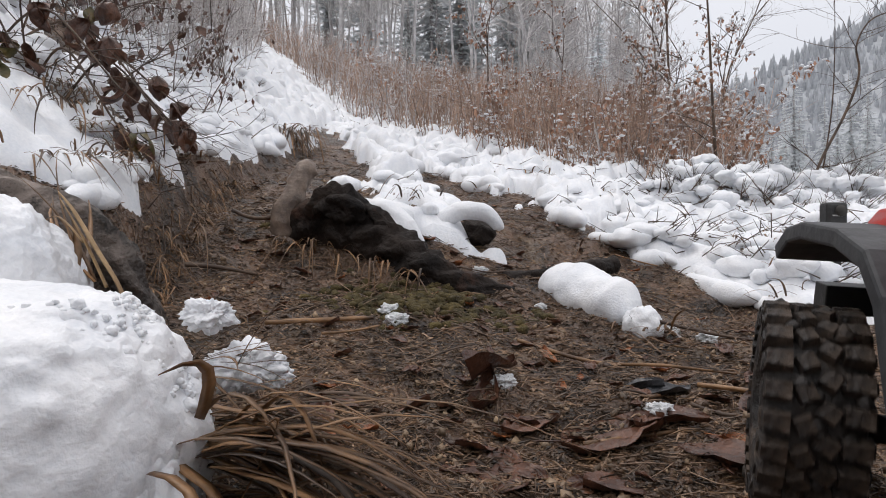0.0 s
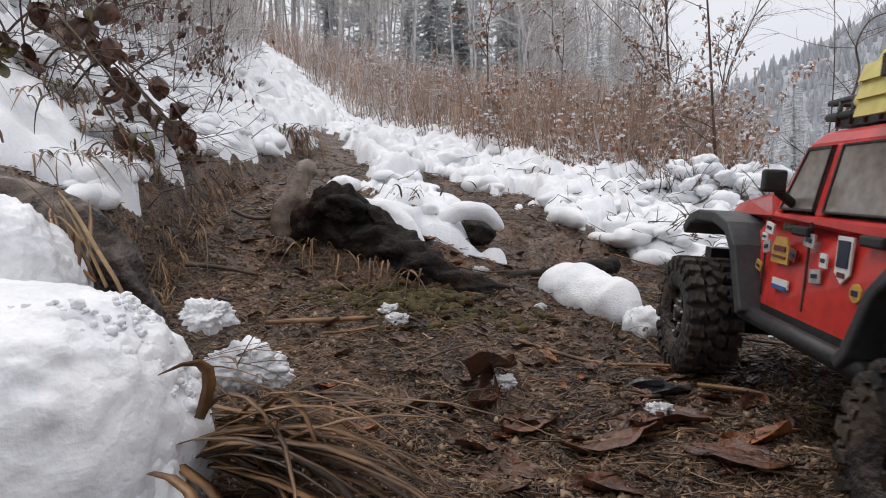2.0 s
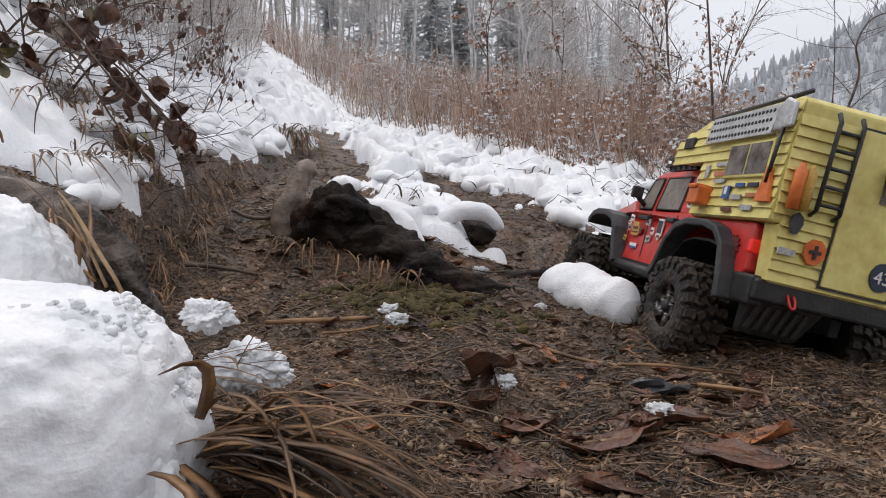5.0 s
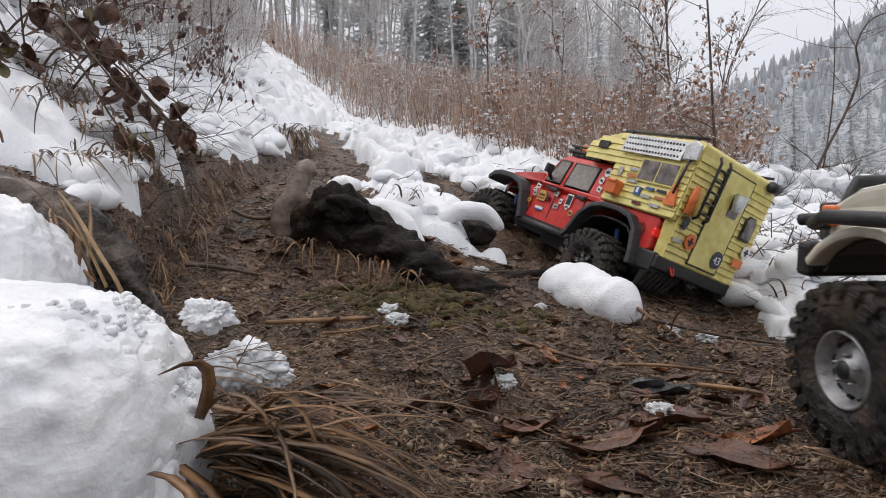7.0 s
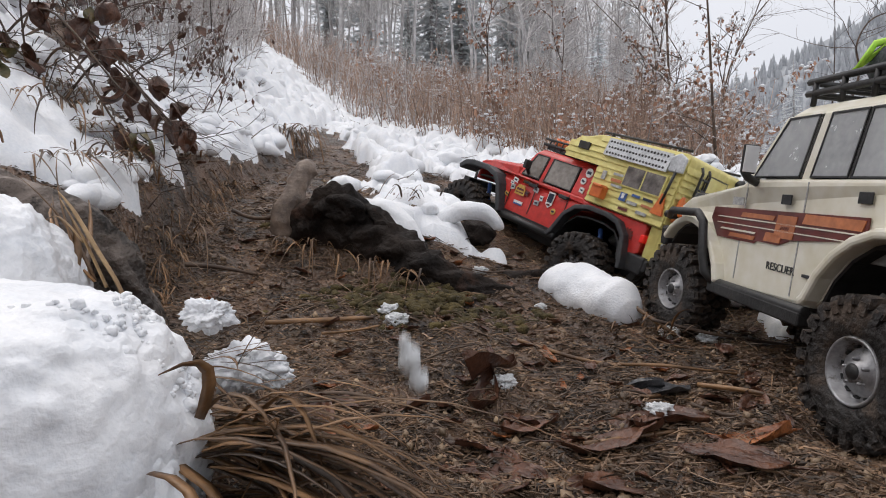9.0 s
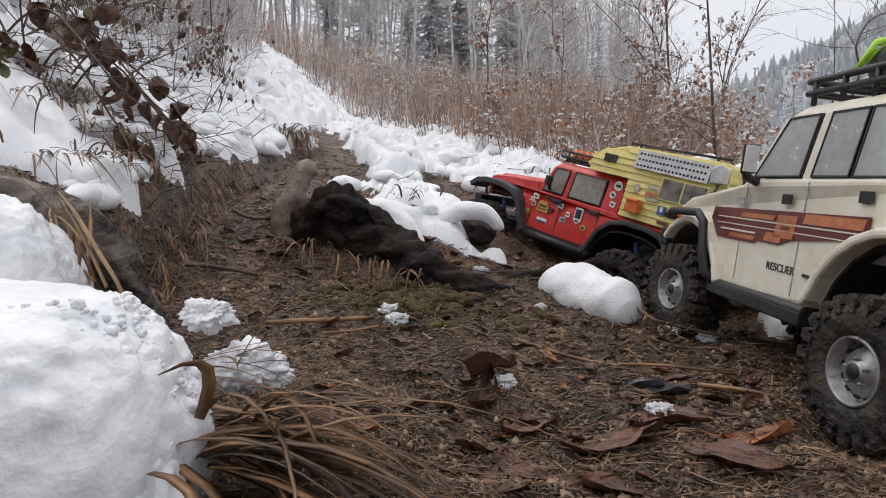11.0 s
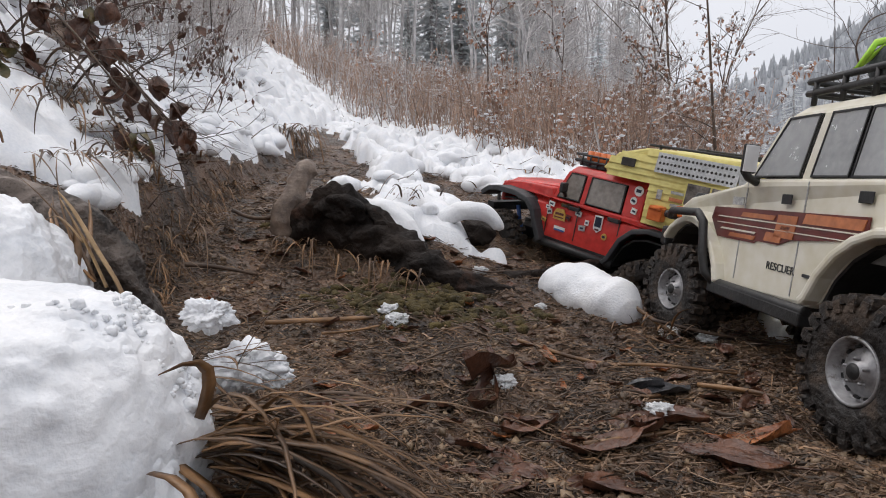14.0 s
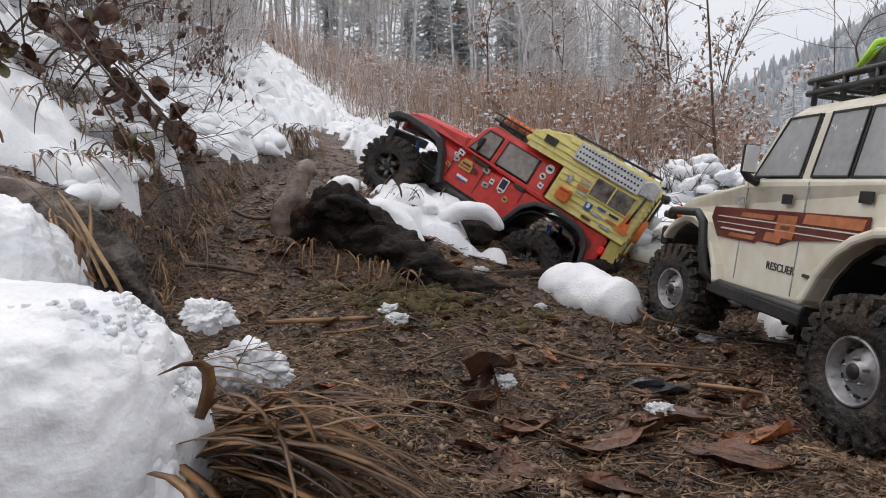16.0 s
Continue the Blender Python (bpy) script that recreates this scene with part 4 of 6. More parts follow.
    # striped decal: maroon field, copper blocks and cream lines
    st = plate(t, .0, .0, 0, 0, y, M["maroon"], "stripe", poly=[(.12, .1135), (.125, .1), (.106, .0785), (.03, .0785), (.024, .0815), (-.012, .0815), (-.03, .088), (-.125, .098), (-.125, .118)], label="maroon and copper striped side decal")
    for x0, x1, z0, z1, mm in ((.06, -.0, .1055, .1105, "copper"), (-.004, -.034, .089, .112, "copper"), (-.045, -.12, .106, .1155, "copper"), (.1, .03, .0885, .0905, "cream"), (.11, -.12, .1025, .1038, "cream"), (.11, -.12, .0955, .0965, "cream"), (.08, .03, .0815, .086, "copper"), (.012, -.015, .0835, .093, "copper"), (-.012, -.026, .0975, .101, "maroon")):
        plate(st, 0, 0, 0, 0, y + .0008, M[mm], "stripe_bar", poly=[(x0, z0), (x0 - .003, z1), (x1 - .003, z1), (x1, z0)])
    lettering("RESCUER", .0112, M["flare"], t, Matrix.Translation((.002, .0955, .0555)) @ pose(0, 0, 0, 90, 0, 180))
    plate(t, -.062, .058, .012, .003, y, M["flare"], "underline")
    plate(t, .072, .1225, .022, .009, y, M["grey"], "badge", label="small grey vent badge")
    part("front_bumper", Build().box(.24, .258, -.1, .1, .05, .078), M["black"], t, bevel=.004)
    part("bull_bar", Build().tube([(.256, -.06, .06), (.268, -.058, .1), (.264, -.05, .125), (.264, .05, .125), (.268, .058, .1), (.256, .06, .06)], .0055, 8).tube([(.262, -.095, .095), (.268, 0, .095), (.262, .095, .095)], .005, 8), M["black"], t, "black tubular bull bar")
    for g in (-1, 1):
        part("headlight", Build().box(.236, .244, g * .052, g * .082, .086, .106), M["clear"], t, bevel=.002)
        part("indicator", Build().box(.226, .2425, g * .08, g * .0905, .092, .108), M["amber"], t, "amber corner indicator", .002)
        part("tail_light", Build().box(-.266, -.258, g * .075, g * .09, .08, .12), M["tail2"], t, bevel=.002)
    part("rear_bumper", Build().box(-.28, -.258, -.092, .092, .03, .05), M["black"], t, bevel=.003)
    rk = Build()
    for z in (.238, .25):
        rk.tube([(.02, -.07, z), (.022, 0, z), (.02, .07, z), (-.2, .07, z), (-.2, -.07, z), (.02, -.07, z)], .0036, 6)
    for i in range(6):
        for g in (-.07, .07):
            rk.tube([(.01 - i * .04, g, .225), (.01 - i * .04, g, .25)], .003, 5)
    for i in range(9):
        rk.tube([(.01 - i * .025, -.07, .238), (.01 - i * .025, .07, .238)], .0022, 5)
    rack = part("roof_rack", rk, M["black"], t, "black tubular roof rack")
    part("duffel_bag", Build().blob((-.09, .0, .264), (.09, .055, .03), 3, .1, 2, 3, None, .75), M["bag"], t, "dark grey canvas bag strapped to the rack")
    for dx in (-.03, -.085, -.14):
        part("strap", Build().tube([(dx, .062, .252), (dx - .004, .05, .28), (dx, .0, .297), (dx + .004, -.05, .28), (dx, -.062, .252)], .0035, 6, .5), M["lime"], t, "lime green lashing strap")
    part("strap", Build().tube([(-.01, .05, .258), (-.06, .046, .284), (-.12, .046, .286)], .0035, 6, .5), M["lime"], t)
    return t, ws


def raise_body(t):
    """Sets the body of the red truck up on its springs, above the axles."""
    m = Matrix(((1.04, 0, 0, 0), (0, 1, 0, 0), (0, 0, 1.1, .003), (0, 0, 0, 1)))
    for o in t.children_recursive:
        top = o if o.parent == t else o.parent
        if not top.name.startswith(("wheel", "axle", "shock", "chassis")):
            if o.name.startswith("number") and o.matrix_basis.translation.length > 0:
                o.matrix_basis = Matrix.Translation((m @ o.matrix_basis.translation) - o.matrix_basis.translation) @ o.matrix_basis
            else:
                o.data.transform(m)


red, red_wheels = red_truck()
raise_body(red)
cream, cream_wheels = cream_truck()


# ---- snow pieces ----
def snow_roll(pts, radii, seed, grain=.0, steps=14, k=48):
    """A smooth, rounded roll of snow along a bent line: round ends, gently uneven, with a fine crust."""
    line, rad = bend(pts, radii, steps)
    n = len(line)
    vs = []
    for i, (p, r) in enumerate(zip(line, rad)):
        d = (line[min(i + 1, n - 1)] - line[max(i - 1, 0)]).normalized()
        a = d.cross(Vector((0, 0, 1))).normalized()
        b = a.cross(d).normalized()
        for j in range(k):
            w = 2 * math.pi * j / k
            q = a * math.cos(w) + b * math.sin(w)
            o = p * 14 + q * .55 + Vector((seed, 0, 0))
            vs.append(p + q * r * (1 + .26 * noise.noise(o) + .09 * noise.noise(o * 3) + grain * noise.noise((p + q * r) * 420)))
    fs = [(i * k + j, i * k + (j + 1) % k, (i + 1) * k + (j + 1) % k, (i + 1) * k + j) for i in range(n - 1) for j in range(k)]
    return Build().add(vs, fs + [tuple(range(k - 1, -1, -1)), tuple(range((n - 1) * k, n * k))], True)


lump = thing("snow_lump", snow_roll([(.163, .925, .089), (.168, .912, .094), (.18, .893, .1), (.2, .862, .099), (.222, .825, .085), (.238, .795, .075), (.248, .776, .066), (.252, .768, .062)], [.004, .022, .035, .041, .038, .037, .026, .004], 2, .02), M["oldsnow"], "smooth white lump of snow on the trail mud", "snow lump")
chunk = thing("snow_chunk", Build().blob((0, 0, 0), (.024, .03, .026), 4, .2, 1.6, 9), M["oldsnow"], "broken end of a snow lump, pressed by a tyre", "snow chunk")
pile = Build().blob((-.25, .3, .055), (.12, .085, .088), 6, .06, 1.8, 4, None, .8, .012)
pile.blob((-.17, .285, .03), (.045, .05, .06), 6, .14, 2.2, 6, None, 1, .02).blob((-.2, .3, .05), (.068, .06, .087), 6, .08, 2.2, 7, None, .85, .015)
grains = random.Random(3)
for i in range(1100):
    a, h = grains.uniform(-2.2, .9), grains.uniform(-.3, 1)
    q = math.sqrt(max(0, 1 - h * h * .8))
    g = grains.uniform(.0007, .0022) if grains.random() < .93 else grains.uniform(.0022, .0045)
    c = Vector((-.2, .3, .045)) + Vector((.072 * q * math.cos(a), .064 * q * math.sin(a), .09 * h))
    pile.blob(c, (g * 1.2, g, g), 1 if g < .004 else 2, .35, 2, i)
thing("snow_mound", pile, M["oldsnow"], "coarse granular snow pile with dirt specks beside dry grass", "snow pile")
thing("snow_mound", Build().blob((-.36, .44, .11), (.075, .07, .095), 6, .07, 2.0, 14, None, .9, .014), M["oldsnow"], "coarse granular snow pile against a grey root", "snow pile")
def clod_build(r, seed):
    """A ragged clod of melting snow."""
    return Build().blob((0, 0, 0), (r * 1.2, r * .95, r * .8), 5, .5, 1.7, seed, None, 1, .012)


for x, y, z, r, s in ((-.143, .41, .075, .02, 21), (-.163, .4, .115, .013, 22), (-.128, .42, .07, .014, 23)):
    thing("snow_clod", clod_build(r, s), M["oldsnow"], "small icy clod of snow caught on dry grass", "snow clod", "snow clods", at=pose(x, y, z))
for x, y, r, s in ((-.068, .735, .011, 31), (-.058, .712, .012, 32), (.176, .478, .009, 33), (.186, .487, .008, 34), (.057, .535, .009, 35), (.06, .94, .01, 36), (.14, .82, .007, 37), (.29, .74, .012, 38), (.33, .72, .01, 39)):
    thing("snow_clod", clod_build(r * .9, s), M["ice"], "small half-melted clod of icy snow on mud", "snow clod", "snow clods", at=pose(x, y, ground_at(x, y) + r * .4))


flakes = [thing("snowflake", Build().blob((0, 0, 0), (.0035, .003, .005), 3, .5, 2.2, 51 + i).blob((.003, 0, -.007), (.0032, .003, .0035), 3, .5, 2.2, 54 + i).blob((-.0016, 0, .005), (.002, .002, .003), 3, .5, 2.2, 57 + i), M["ice"], "clump of wet snow falling through the air", "snowflake", "falling flakes") for i in range(2)]


# loose clods that make the snow cover lumpy, and bark bits fallen on it
rnd = random.Random(12)
lumps, bits = Build(), Build()
spots = [(rnd.uniform(-.8, .8), math.exp(rnd.uniform(math.log(.9), math.log(4.5)))) for _ in range(5200)]
sa = np.array([(u * y, y) for u, y in spots])
for (x, y), a in zip(sa, snow_amount(sa[:, 0], sa[:, 1])):
    if a > .5 and rnd.random() < .22 and not (-.02 < x < .3 and y < 1.5) and len(lumps.v) < 150000:
        r = rnd.uniform(.012, .034) * (.75 + .25 * y)
        lumps.blob((x, y, snow_top(x, y) - r * .35), (r * rnd.uniform(.9, 1.4), r * rnd.uniform(.9, 1.3), r * rnd.uniform(.6, .85)), 3, .22, 1.3, rnd.random() * 99)
        for _ in range(3):
            u, v, ln = x + rnd.gauss(0, .06), y + rnd.gauss(0, .06), rnd.uniform(.02, .09)
            a0, up = rnd.uniform(0, 6.28), rnd.uniform(-.1, .8)
            p = Vector((u, v, snow_top(u, v)))
            d = Vector((math.cos(a0), math.sin(a0), up)).normalized() * ln
            k = Vector((rnd.gauss(0, .15), rnd.gauss(0, .15), rnd.gauss(0, .15))) * ln
            bits.tube([p - d * .2, p + d * .4 + k, p + d], [.0011 * y ** .5, .0009 * y ** .5, .0004], 4)
for ys, xs, y0, y1, n, side in (([.6, .8, 1.1, 1.4, 1.9, 2.2], [-.415, -.44, -.525, -.575, -.56, -.58], .7, 2.1, 30, -1), ([.76, 1.02, 1.16, 1.31, 1.6, 2.0, 2.53], [.52, .47, .39, .3, .22, .05, -.14], .9, 2.5, 26, 1), ([.99, 1.08, 1.3, 1.6, 2.1], [-.1, -.2, -.24, -.16, -.24], 1.0, 2.1, 16, 1), ([.99, 1.08, 1.3, 1.6, 2.1], [.06, .04, -.04, .0, -.13], 1.1, 2.1, 16, -1)):
    for _ in range(n):
        y = math.exp(rnd.uniform(math.log(y0), math.log(y1)))
        x = float(np.interp(y, ys, xs)) + side * rnd.uniform(.0, .04)
        ln, r = rnd.uniform(.03, .08) * y ** .5, rnd.uniform(.011, .024) * y ** .5
        q = (Vector((float(np.interp(y + .05, ys, xs) - np.interp(y - .05, ys, xs)), .1, 0)).normalized() + Vector((rnd.gauss(0, .2), rnd.gauss(0, .2), 0))).normalized() * ln
        pts = [Vector((x, y, 0)) + q * k for k in (-1, -.85, -.4, .1, .6, .9, 1)]
        roll = snow_roll([(p.x, p.y, ground_at(x, y) * .6 + ground_at(p.x, p.y) * .4 + r * .6) for p in pts], [r * .12, r * .55, r * .95, r, r * .9, r * .5, r * .1], rnd.random() * 50, .012, 5, 20)
        lumps.add(roll.v, roll.f, True)
thing("snow_clods", lumps, M["snow"], "rounded clods of snow over grass and brush", "snow", kind="stuff")
thing("bark_bits", bits, M["twig"], "dark bent twigs and stalks sticking out of snow", "litter", kind="stuff")


# ---- wood lying on the trail ----
def log(b, pts, radii, n=10, sides=22, lumps=.35):
    return b.tube(*bend(pts, radii, n), sides, rough=lumps)


lg = log(Build(), [(-.268, 1.0, .2), (-.24, .99, .2), (-.2, .975, .203), (-.14, .945, .188), (-.085, .915, .16), (-.035, .885, .128), (.005, .868, .108), (.05, .86, .1), (.105, .86, .09)], [.012, .034, .034, .038, .037, .032, .026, .018, .01], 12, 30, .5)
log(lg, [(-.215, .955, .21), (-.185, .935, .238), (-.15, .925, .228), (-.12, .93, .2)], [.012, .026, .024, .01], 10, 20, .8)
log(lg, [(-.13, .93, .222), (-.1, .915, .206), (-.06, .9, .168)], [.008, .017, .008], 8, 14, .8)
log(lg, [(-.02, .865, .118), (.02, .85, .098), (.06, .845, .088)], [.006, .014, .006], 8, 12, .7)
fallen = thing("fallen_log", lg, M["bark"], "wet black rotten log with reddish bark patches, lying across the mound", "log")
part("branch_stub", log(Build(), [(-.27, .985, .185), (-.266, .98, .22), (-.252, .985, .262), (-.236, 1.0, .298), (-.226, 1.01, .308)], [.021, .024, .016, .019, .005], 9, 14, .34), M["stub"], fallen, "pale brown upright branch stub")
part("snow_patch", snow_roll([(-.125, .955, .232), (-.1, .94, .222), (-.06, .93, .19), (-.03, .92, .165)], [.004, .02, .022, .004], 5, .02), M["oldsnow"], fallen, "snow caught on the log's flank")
# Dark knob added where a black hollow opens under the snow arch.
thing("knotty_stump", log(Build(), [(.02, 1.1, .175), (.05, 1.06, .188), (.078, 1.035, .186), (.09, 1.03, .18)], [.02, .024, .022, .01], 8, 18, .7), M["bark"], "dark knob standing for the black hollow under a snow cap", "stump")
thing("snow_lump", snow_roll([(-.02, 1.04, .195), (.0, 1.03, .21), (.035, 1.02, .226), (.075, 1.012, .22), (.096, 1.01, .2), (.1, 1.01, .192)], [.004, .018, .018, .016, .012, .003], 8, .02), M["oldsnow"], "rounded lump of snow arching over a dark knob", "snow lump")
thing("root", log(Build(), [(.1, .93, .112), (.18, .97, .118), (.25, 1.01, .125), (.31, 1.05, .13)], [.012, .013, .014, .016], 8, 12, .4), M["bark"], "dark root across the wheel rut", "root")
lr = log(Build(), [(-.47, .53, .228), (-.42, .54, .214), (-.38, .55, .2), (-.345, .56, .178), (-.322, .57, .15), (-.308, .58, .115), (-.298, .59, .075)], [.022, .022, .021, .02, .018, .016, .013], 12, 26, .45)
log(lr, [(-.42, .57, .16), (-.38, .58, .145), (-.34, .59, .122), (-.3, .6, .09)], [.024, .022, .018, .01], 8, 18, .8)
log(lr, [(-.4, .545, .222), (-.36, .55, .2), (-.33, .56, .17)], [.005, .009, .004], 8, 10, .8)
thing("root", lr, M["root"], "bare grey-brown root arching out of the bank", "root")


def stick(pts, r, material, label, name="twig"):
    thing(name, Build().tube(*bend([(x, y, ground_at(x, y) + dz) for x, y, dz in pts], [r * k for k in ((1, .9, .75, .5, .3) * 3)[:len(pts)]], 6), 7, rough=.25), material, label, "twig", "twigs on the trail")


stick([(.085, .66, .008), (.16, .625, .01), (.23, .6, .01), (.3, .59, .006)], .0023, M["straw"], "long thin reddish twig on the mud")
stick([(-.2, .65, .02), (-.14, .67, .012), (-.085, .7, .01)], .0032, M["straw"], "pale dry stick lying on the mud")
stick([(-.13, .62, .012), (-.1, .65, .008), (-.075, .685, .01)], .0017, M["straw"], "thin pale twig lying on the mud")
stick([(-.4, 1.1, .012), (-.33, 1.06, .01), (-.24, 1.12, .015)], .004, M["twig"], "dark twig lying on the trail")
stick([(-.36, .8, .02), (-.32, .82, .02), (-.27, .84, .01)], .0035, M["twig"], "dark twig lying on the trail")
stick([(.2, .86, .05), (.29, .72, .01)], .003, M["straw"], "pale broken reed by the snow lump")
stick([(.26, .72, .02), (.33, .7, .015), (.42, .69, .01)], .0022, M["twig"], "brown twig under the tyres")
rnd = random.Random(77)
for i in range(40):
    y = rnd.uniform(.42, 1.5)
    x = rnd.uniform(-.42, .5) * y
    a, ln = rnd.uniform(-.9, .9), rnd.uniform(.03, .11)
    stick([(x, y, .004), (x + ln * .5 * math.cos(a), y + ln * .5 * math.sin(a), .006), (x + ln * math.cos(a), y + ln * math.sin(a), .003)], rnd.uniform(.001, .0026), M["twig"] if i % 3 else M["straw"], "thin wet twig lying on the mud")


# ---- fallen leaves ----
def leaf_build(size, curl, seed, lobes=0, wide=.55):
    """A leaf in its own space, tip along +x: a cupped, wavy blade with a raised midrib and stalk."""
    rnd = random.Random(seed)
    n, k = 14, 6
    vs = []
    for lay in (0, -.0006):
        for i in range(n + 1):
            u = i / n
            w = wide * size * (math.sin(math.pi * u ** .8) ** .75) * (1 + (.28 * abs(math.sin(u * math.pi * lobes)) - .14 if lobes else .05 * rnd.uniform(-1, 1)))
            for j in range(-k, k + 1):
                v = j / k
                z = curl * size * (v * v * (.5 + .3 * math.sin(u * 5 + seed)) + .35 * math.sin(u * 3 + seed)) + size * .03 * math.sin(v * 9 + u * 7 + seed) + (.0012 if j == 0 else 0) - .0006 * math.cos(14 * u + 8 * abs(v))
                vs.append(((u - .5) * size, v * w * .5, z + lay))
    m = 2 * k + 1
    half = (n + 1) * m
    fs = []
    for i in range(n):
        for j in range(m - 1):
            a = i * m + j
            fs += [(a, a + m, a + m + 1, a + 1), (half + a, half + a + 1, half + a + m + 1, half + a + m)]
    b = Build().add(vs, fs, True)
    b.tube([(-size * .5, 0, curl * size * .1), (-size * .75, size * .04, .004)], [.001, .0006], 5)
    return b


for x, y, size, curl, rz, tip, mm, lobes, label in (
        (.05, .545, .058, .55, 40, 25, "leaf", 0, "curled reddish-brown leaf standing on the mud"),
        (.038, .52, .05, .5, 65, 40, "leaf", 0, "curled dark brown leaf standing on the mud"),
        (.072, .475, .05, .08, 10, 4, "leaf", 3, "flat wet brown leaf pressed into mud"),
        (.18, .55, .06, .15, -25, 8, "greyleaf", 0, "dark grey wet leaf on the mud"),
        (.21, .535, .05, .18, 20, 10, "greyleaf", 0, "dark grey wet leaf on the mud"),
        (.135, .455, .09, .1, 12, 5, "leaf", 3, "large ribbed red-brown leaf on the mud"),
        (.185, .47, .06, .12, -30, 6, "leaf", 3, "wet red-brown leaf with icy clod"),
        (.235, .432, .048, .2, -18, 10, "orangeleaf", 0, "orange-brown leaf lying on the mud"),
        (.04, .4, .08, .06, 80, 3, "leaf", 4, "large lobed brown leaf pressed in mud"),
        (.2, .4, .07, .06, 150, 3, "leaf", 3, "flat wet brown leaf pressed into mud"),
        (.27, .5, .05, .15, 60, 8, "leaf", 0, "wet brown leaf by the wheel track"),
        (-.03, .5, .04, .2, 0, 8, "leaf", 0, "small dark brown leaf on the mud"),
        (.12, .39, .06, .06, 200, 3, "leaf", 3, "flat wet brown leaf pressed into mud"),
        (-.1, .47, .045, .2, 100, 10, "leaf", 0, "small brown leaf on the mud")):
    thing("fallen_leaf", leaf_build(size, curl, int(x * 900) + lobes, lobes, .62 if lobes else .5), M[mm], label, "leaf", "fallen leaves", at=pose(x, y, ground_at(x, y) + .004 + size * curl * .12, 0, -tip, rz))
variants = [leaf_build(.03, .16, 60 + i, i % 2 * 3).mesh("fallen_leaf", M["leaf" if i else "orangeleaf"]) for i in range(5)]
for i in range(270):
    y = math.exp(rnd.uniform(math.log(.38), math.log(1.9)))
    x = rnd.uniform(-.5, .6) * y
    if float(snow_amount(np.array([x]), np.array([y]))[0]) > .0:
        continue
    ob = new("fallen_leaf", variants[i % 5])
    ob.matrix_basis = pose(x, y, ground_at(x, y) + .004, rnd.uniform(-16, 16), rnd.uniform(-16, 16), rnd.uniform(0, 360)) @ Matrix.Scale(rnd.uniform(.35, 1.15), 4)
    tagged(ob, "small wet brown leaf on the trail mud", "leaf", "fallen leaves")


# ---- grit and litter ----
def scatter(count, spread, seed, make):
    rnd = random.Random(seed)
    b = Build()
    k = 0
    pts = []
    while len(pts) < count:
        y = math.exp(rnd.uniform(math.log(.28), math.log(spread)))
        pts.append((rnd.uniform(-.8, .8) * y, y))
    a = np.array(pts)
    z, s = height(a[:, 0], a[:, 1]), snow_amount(a[:, 0], a[:, 1])
    for (x, y), h, q in zip(pts, z, s):
        if q < .05:
            make(b, x, y, float(h), rnd)
    return b


def pebble(b, x, y, z, rnd):
    r = rnd.uniform(.0008, .0024) * (1 + (rnd.random() < .06) * 1.6)
    m = pose(x, y, z + r * .3, rnd.uniform(0, 90), rnd.uniform(0, 90), rnd.uniform(0, 360))
    k = [rnd.uniform(.7, 1.2) for _ in range(3)]
    vs = [m @ Vector((r * k[0] * p[0], r * k[1] * p[1], r * .8 * k[2] * p[2])) for p in ((1, 0, 0), (-1, 0, 0), (0, 1, 0), (0, -1, 0), (.2, .1, 1), (0, 0, -1))]
    b.add(vs, [(0, 2, 4), (2, 1, 4), (1, 3, 4), (3, 0, 4), (2, 0, 5), (1, 2, 5), (3, 1, 5), (0, 3, 5)], True)


def chip(b, x, y, z, rnd):
    ln, w = (rnd.uniform(.003, .012), rnd.uniform(.0006, .0026)) if rnd.random() < .75 else (rnd.uniform(.012, .04), rnd.uniform(.0004, .001))
    ln, w = ln * (.65 + .5 * y), w * (.65 + .5 * y)
    m = pose(x, y, z + .002, rnd.uniform(-30, 30), rnd.uniform(-22, 22), rnd.gauss(0, 50))
    k, t, e = rnd.uniform(-.18, .18) * ln, w * rnd.uniform(.3, .7), rnd.uniform(0, .12) * ln
    vs = [m @ Vector(p) for p in ((-ln / 2, 0, 0), (-ln * .1, k - w, e), (-ln * .1, k + w, e), (ln / 2, rnd.uniform(-1, 1) * w, 0), (0, k, e + t + .0005), (0, k, e - .0008))]
    b.add(vs, [(0, 1, 4), (1, 3, 4), (3, 2, 4), (2, 0, 4), (1, 0, 5), (3, 1, 5), (2, 3, 5), (0, 2, 5)])


def clod(b, x, y, z, rnd):
    r = rnd.uniform(.002, .007)
    b.blob((x, y, z), (r * rnd.uniform(.8, 1.6), r, r * .7), 1, .5, 2, rnd.random() * 50)


thing("grit", scatter(24000, 2.2, 1, pebble), M["stone"], "pale grit and small pebbles in the trail mud", "gravel", kind="stuff")
thing("leaf_litter", scatter(44000, 2.6, 2, chip), M["chip"], "shredded wet bark and leaf litter on mud", "litter", kind="stuff")
def strand(b, x, y, z, rnd):
    ln, r, a = rnd.uniform(.01, .05) * (.45 + .7 * y), rnd.uniform(.0004, .001) * (.6 + .5 * y), rnd.gauss(0, .8)
    d, side = Vector((math.cos(a), math.sin(a), 0)), Vector((-math.sin(a), math.cos(a), 0))
    p = Vector((x, y, z + .003 + r))
    k, lift = rnd.gauss(0, .12) * ln, rnd.uniform(0, .12) * ln
    e = ground_at(x + d.x * ln, y + d.y * ln) + .003
    b.tube([p, p + d * ln * .5 + side * k + Vector((0, 0, lift + (e - p.z) * .5)), Vector((x + d.x * ln, y + d.y * ln, e))], [r, r * .9, r * .4], 4, .6, cap=False)


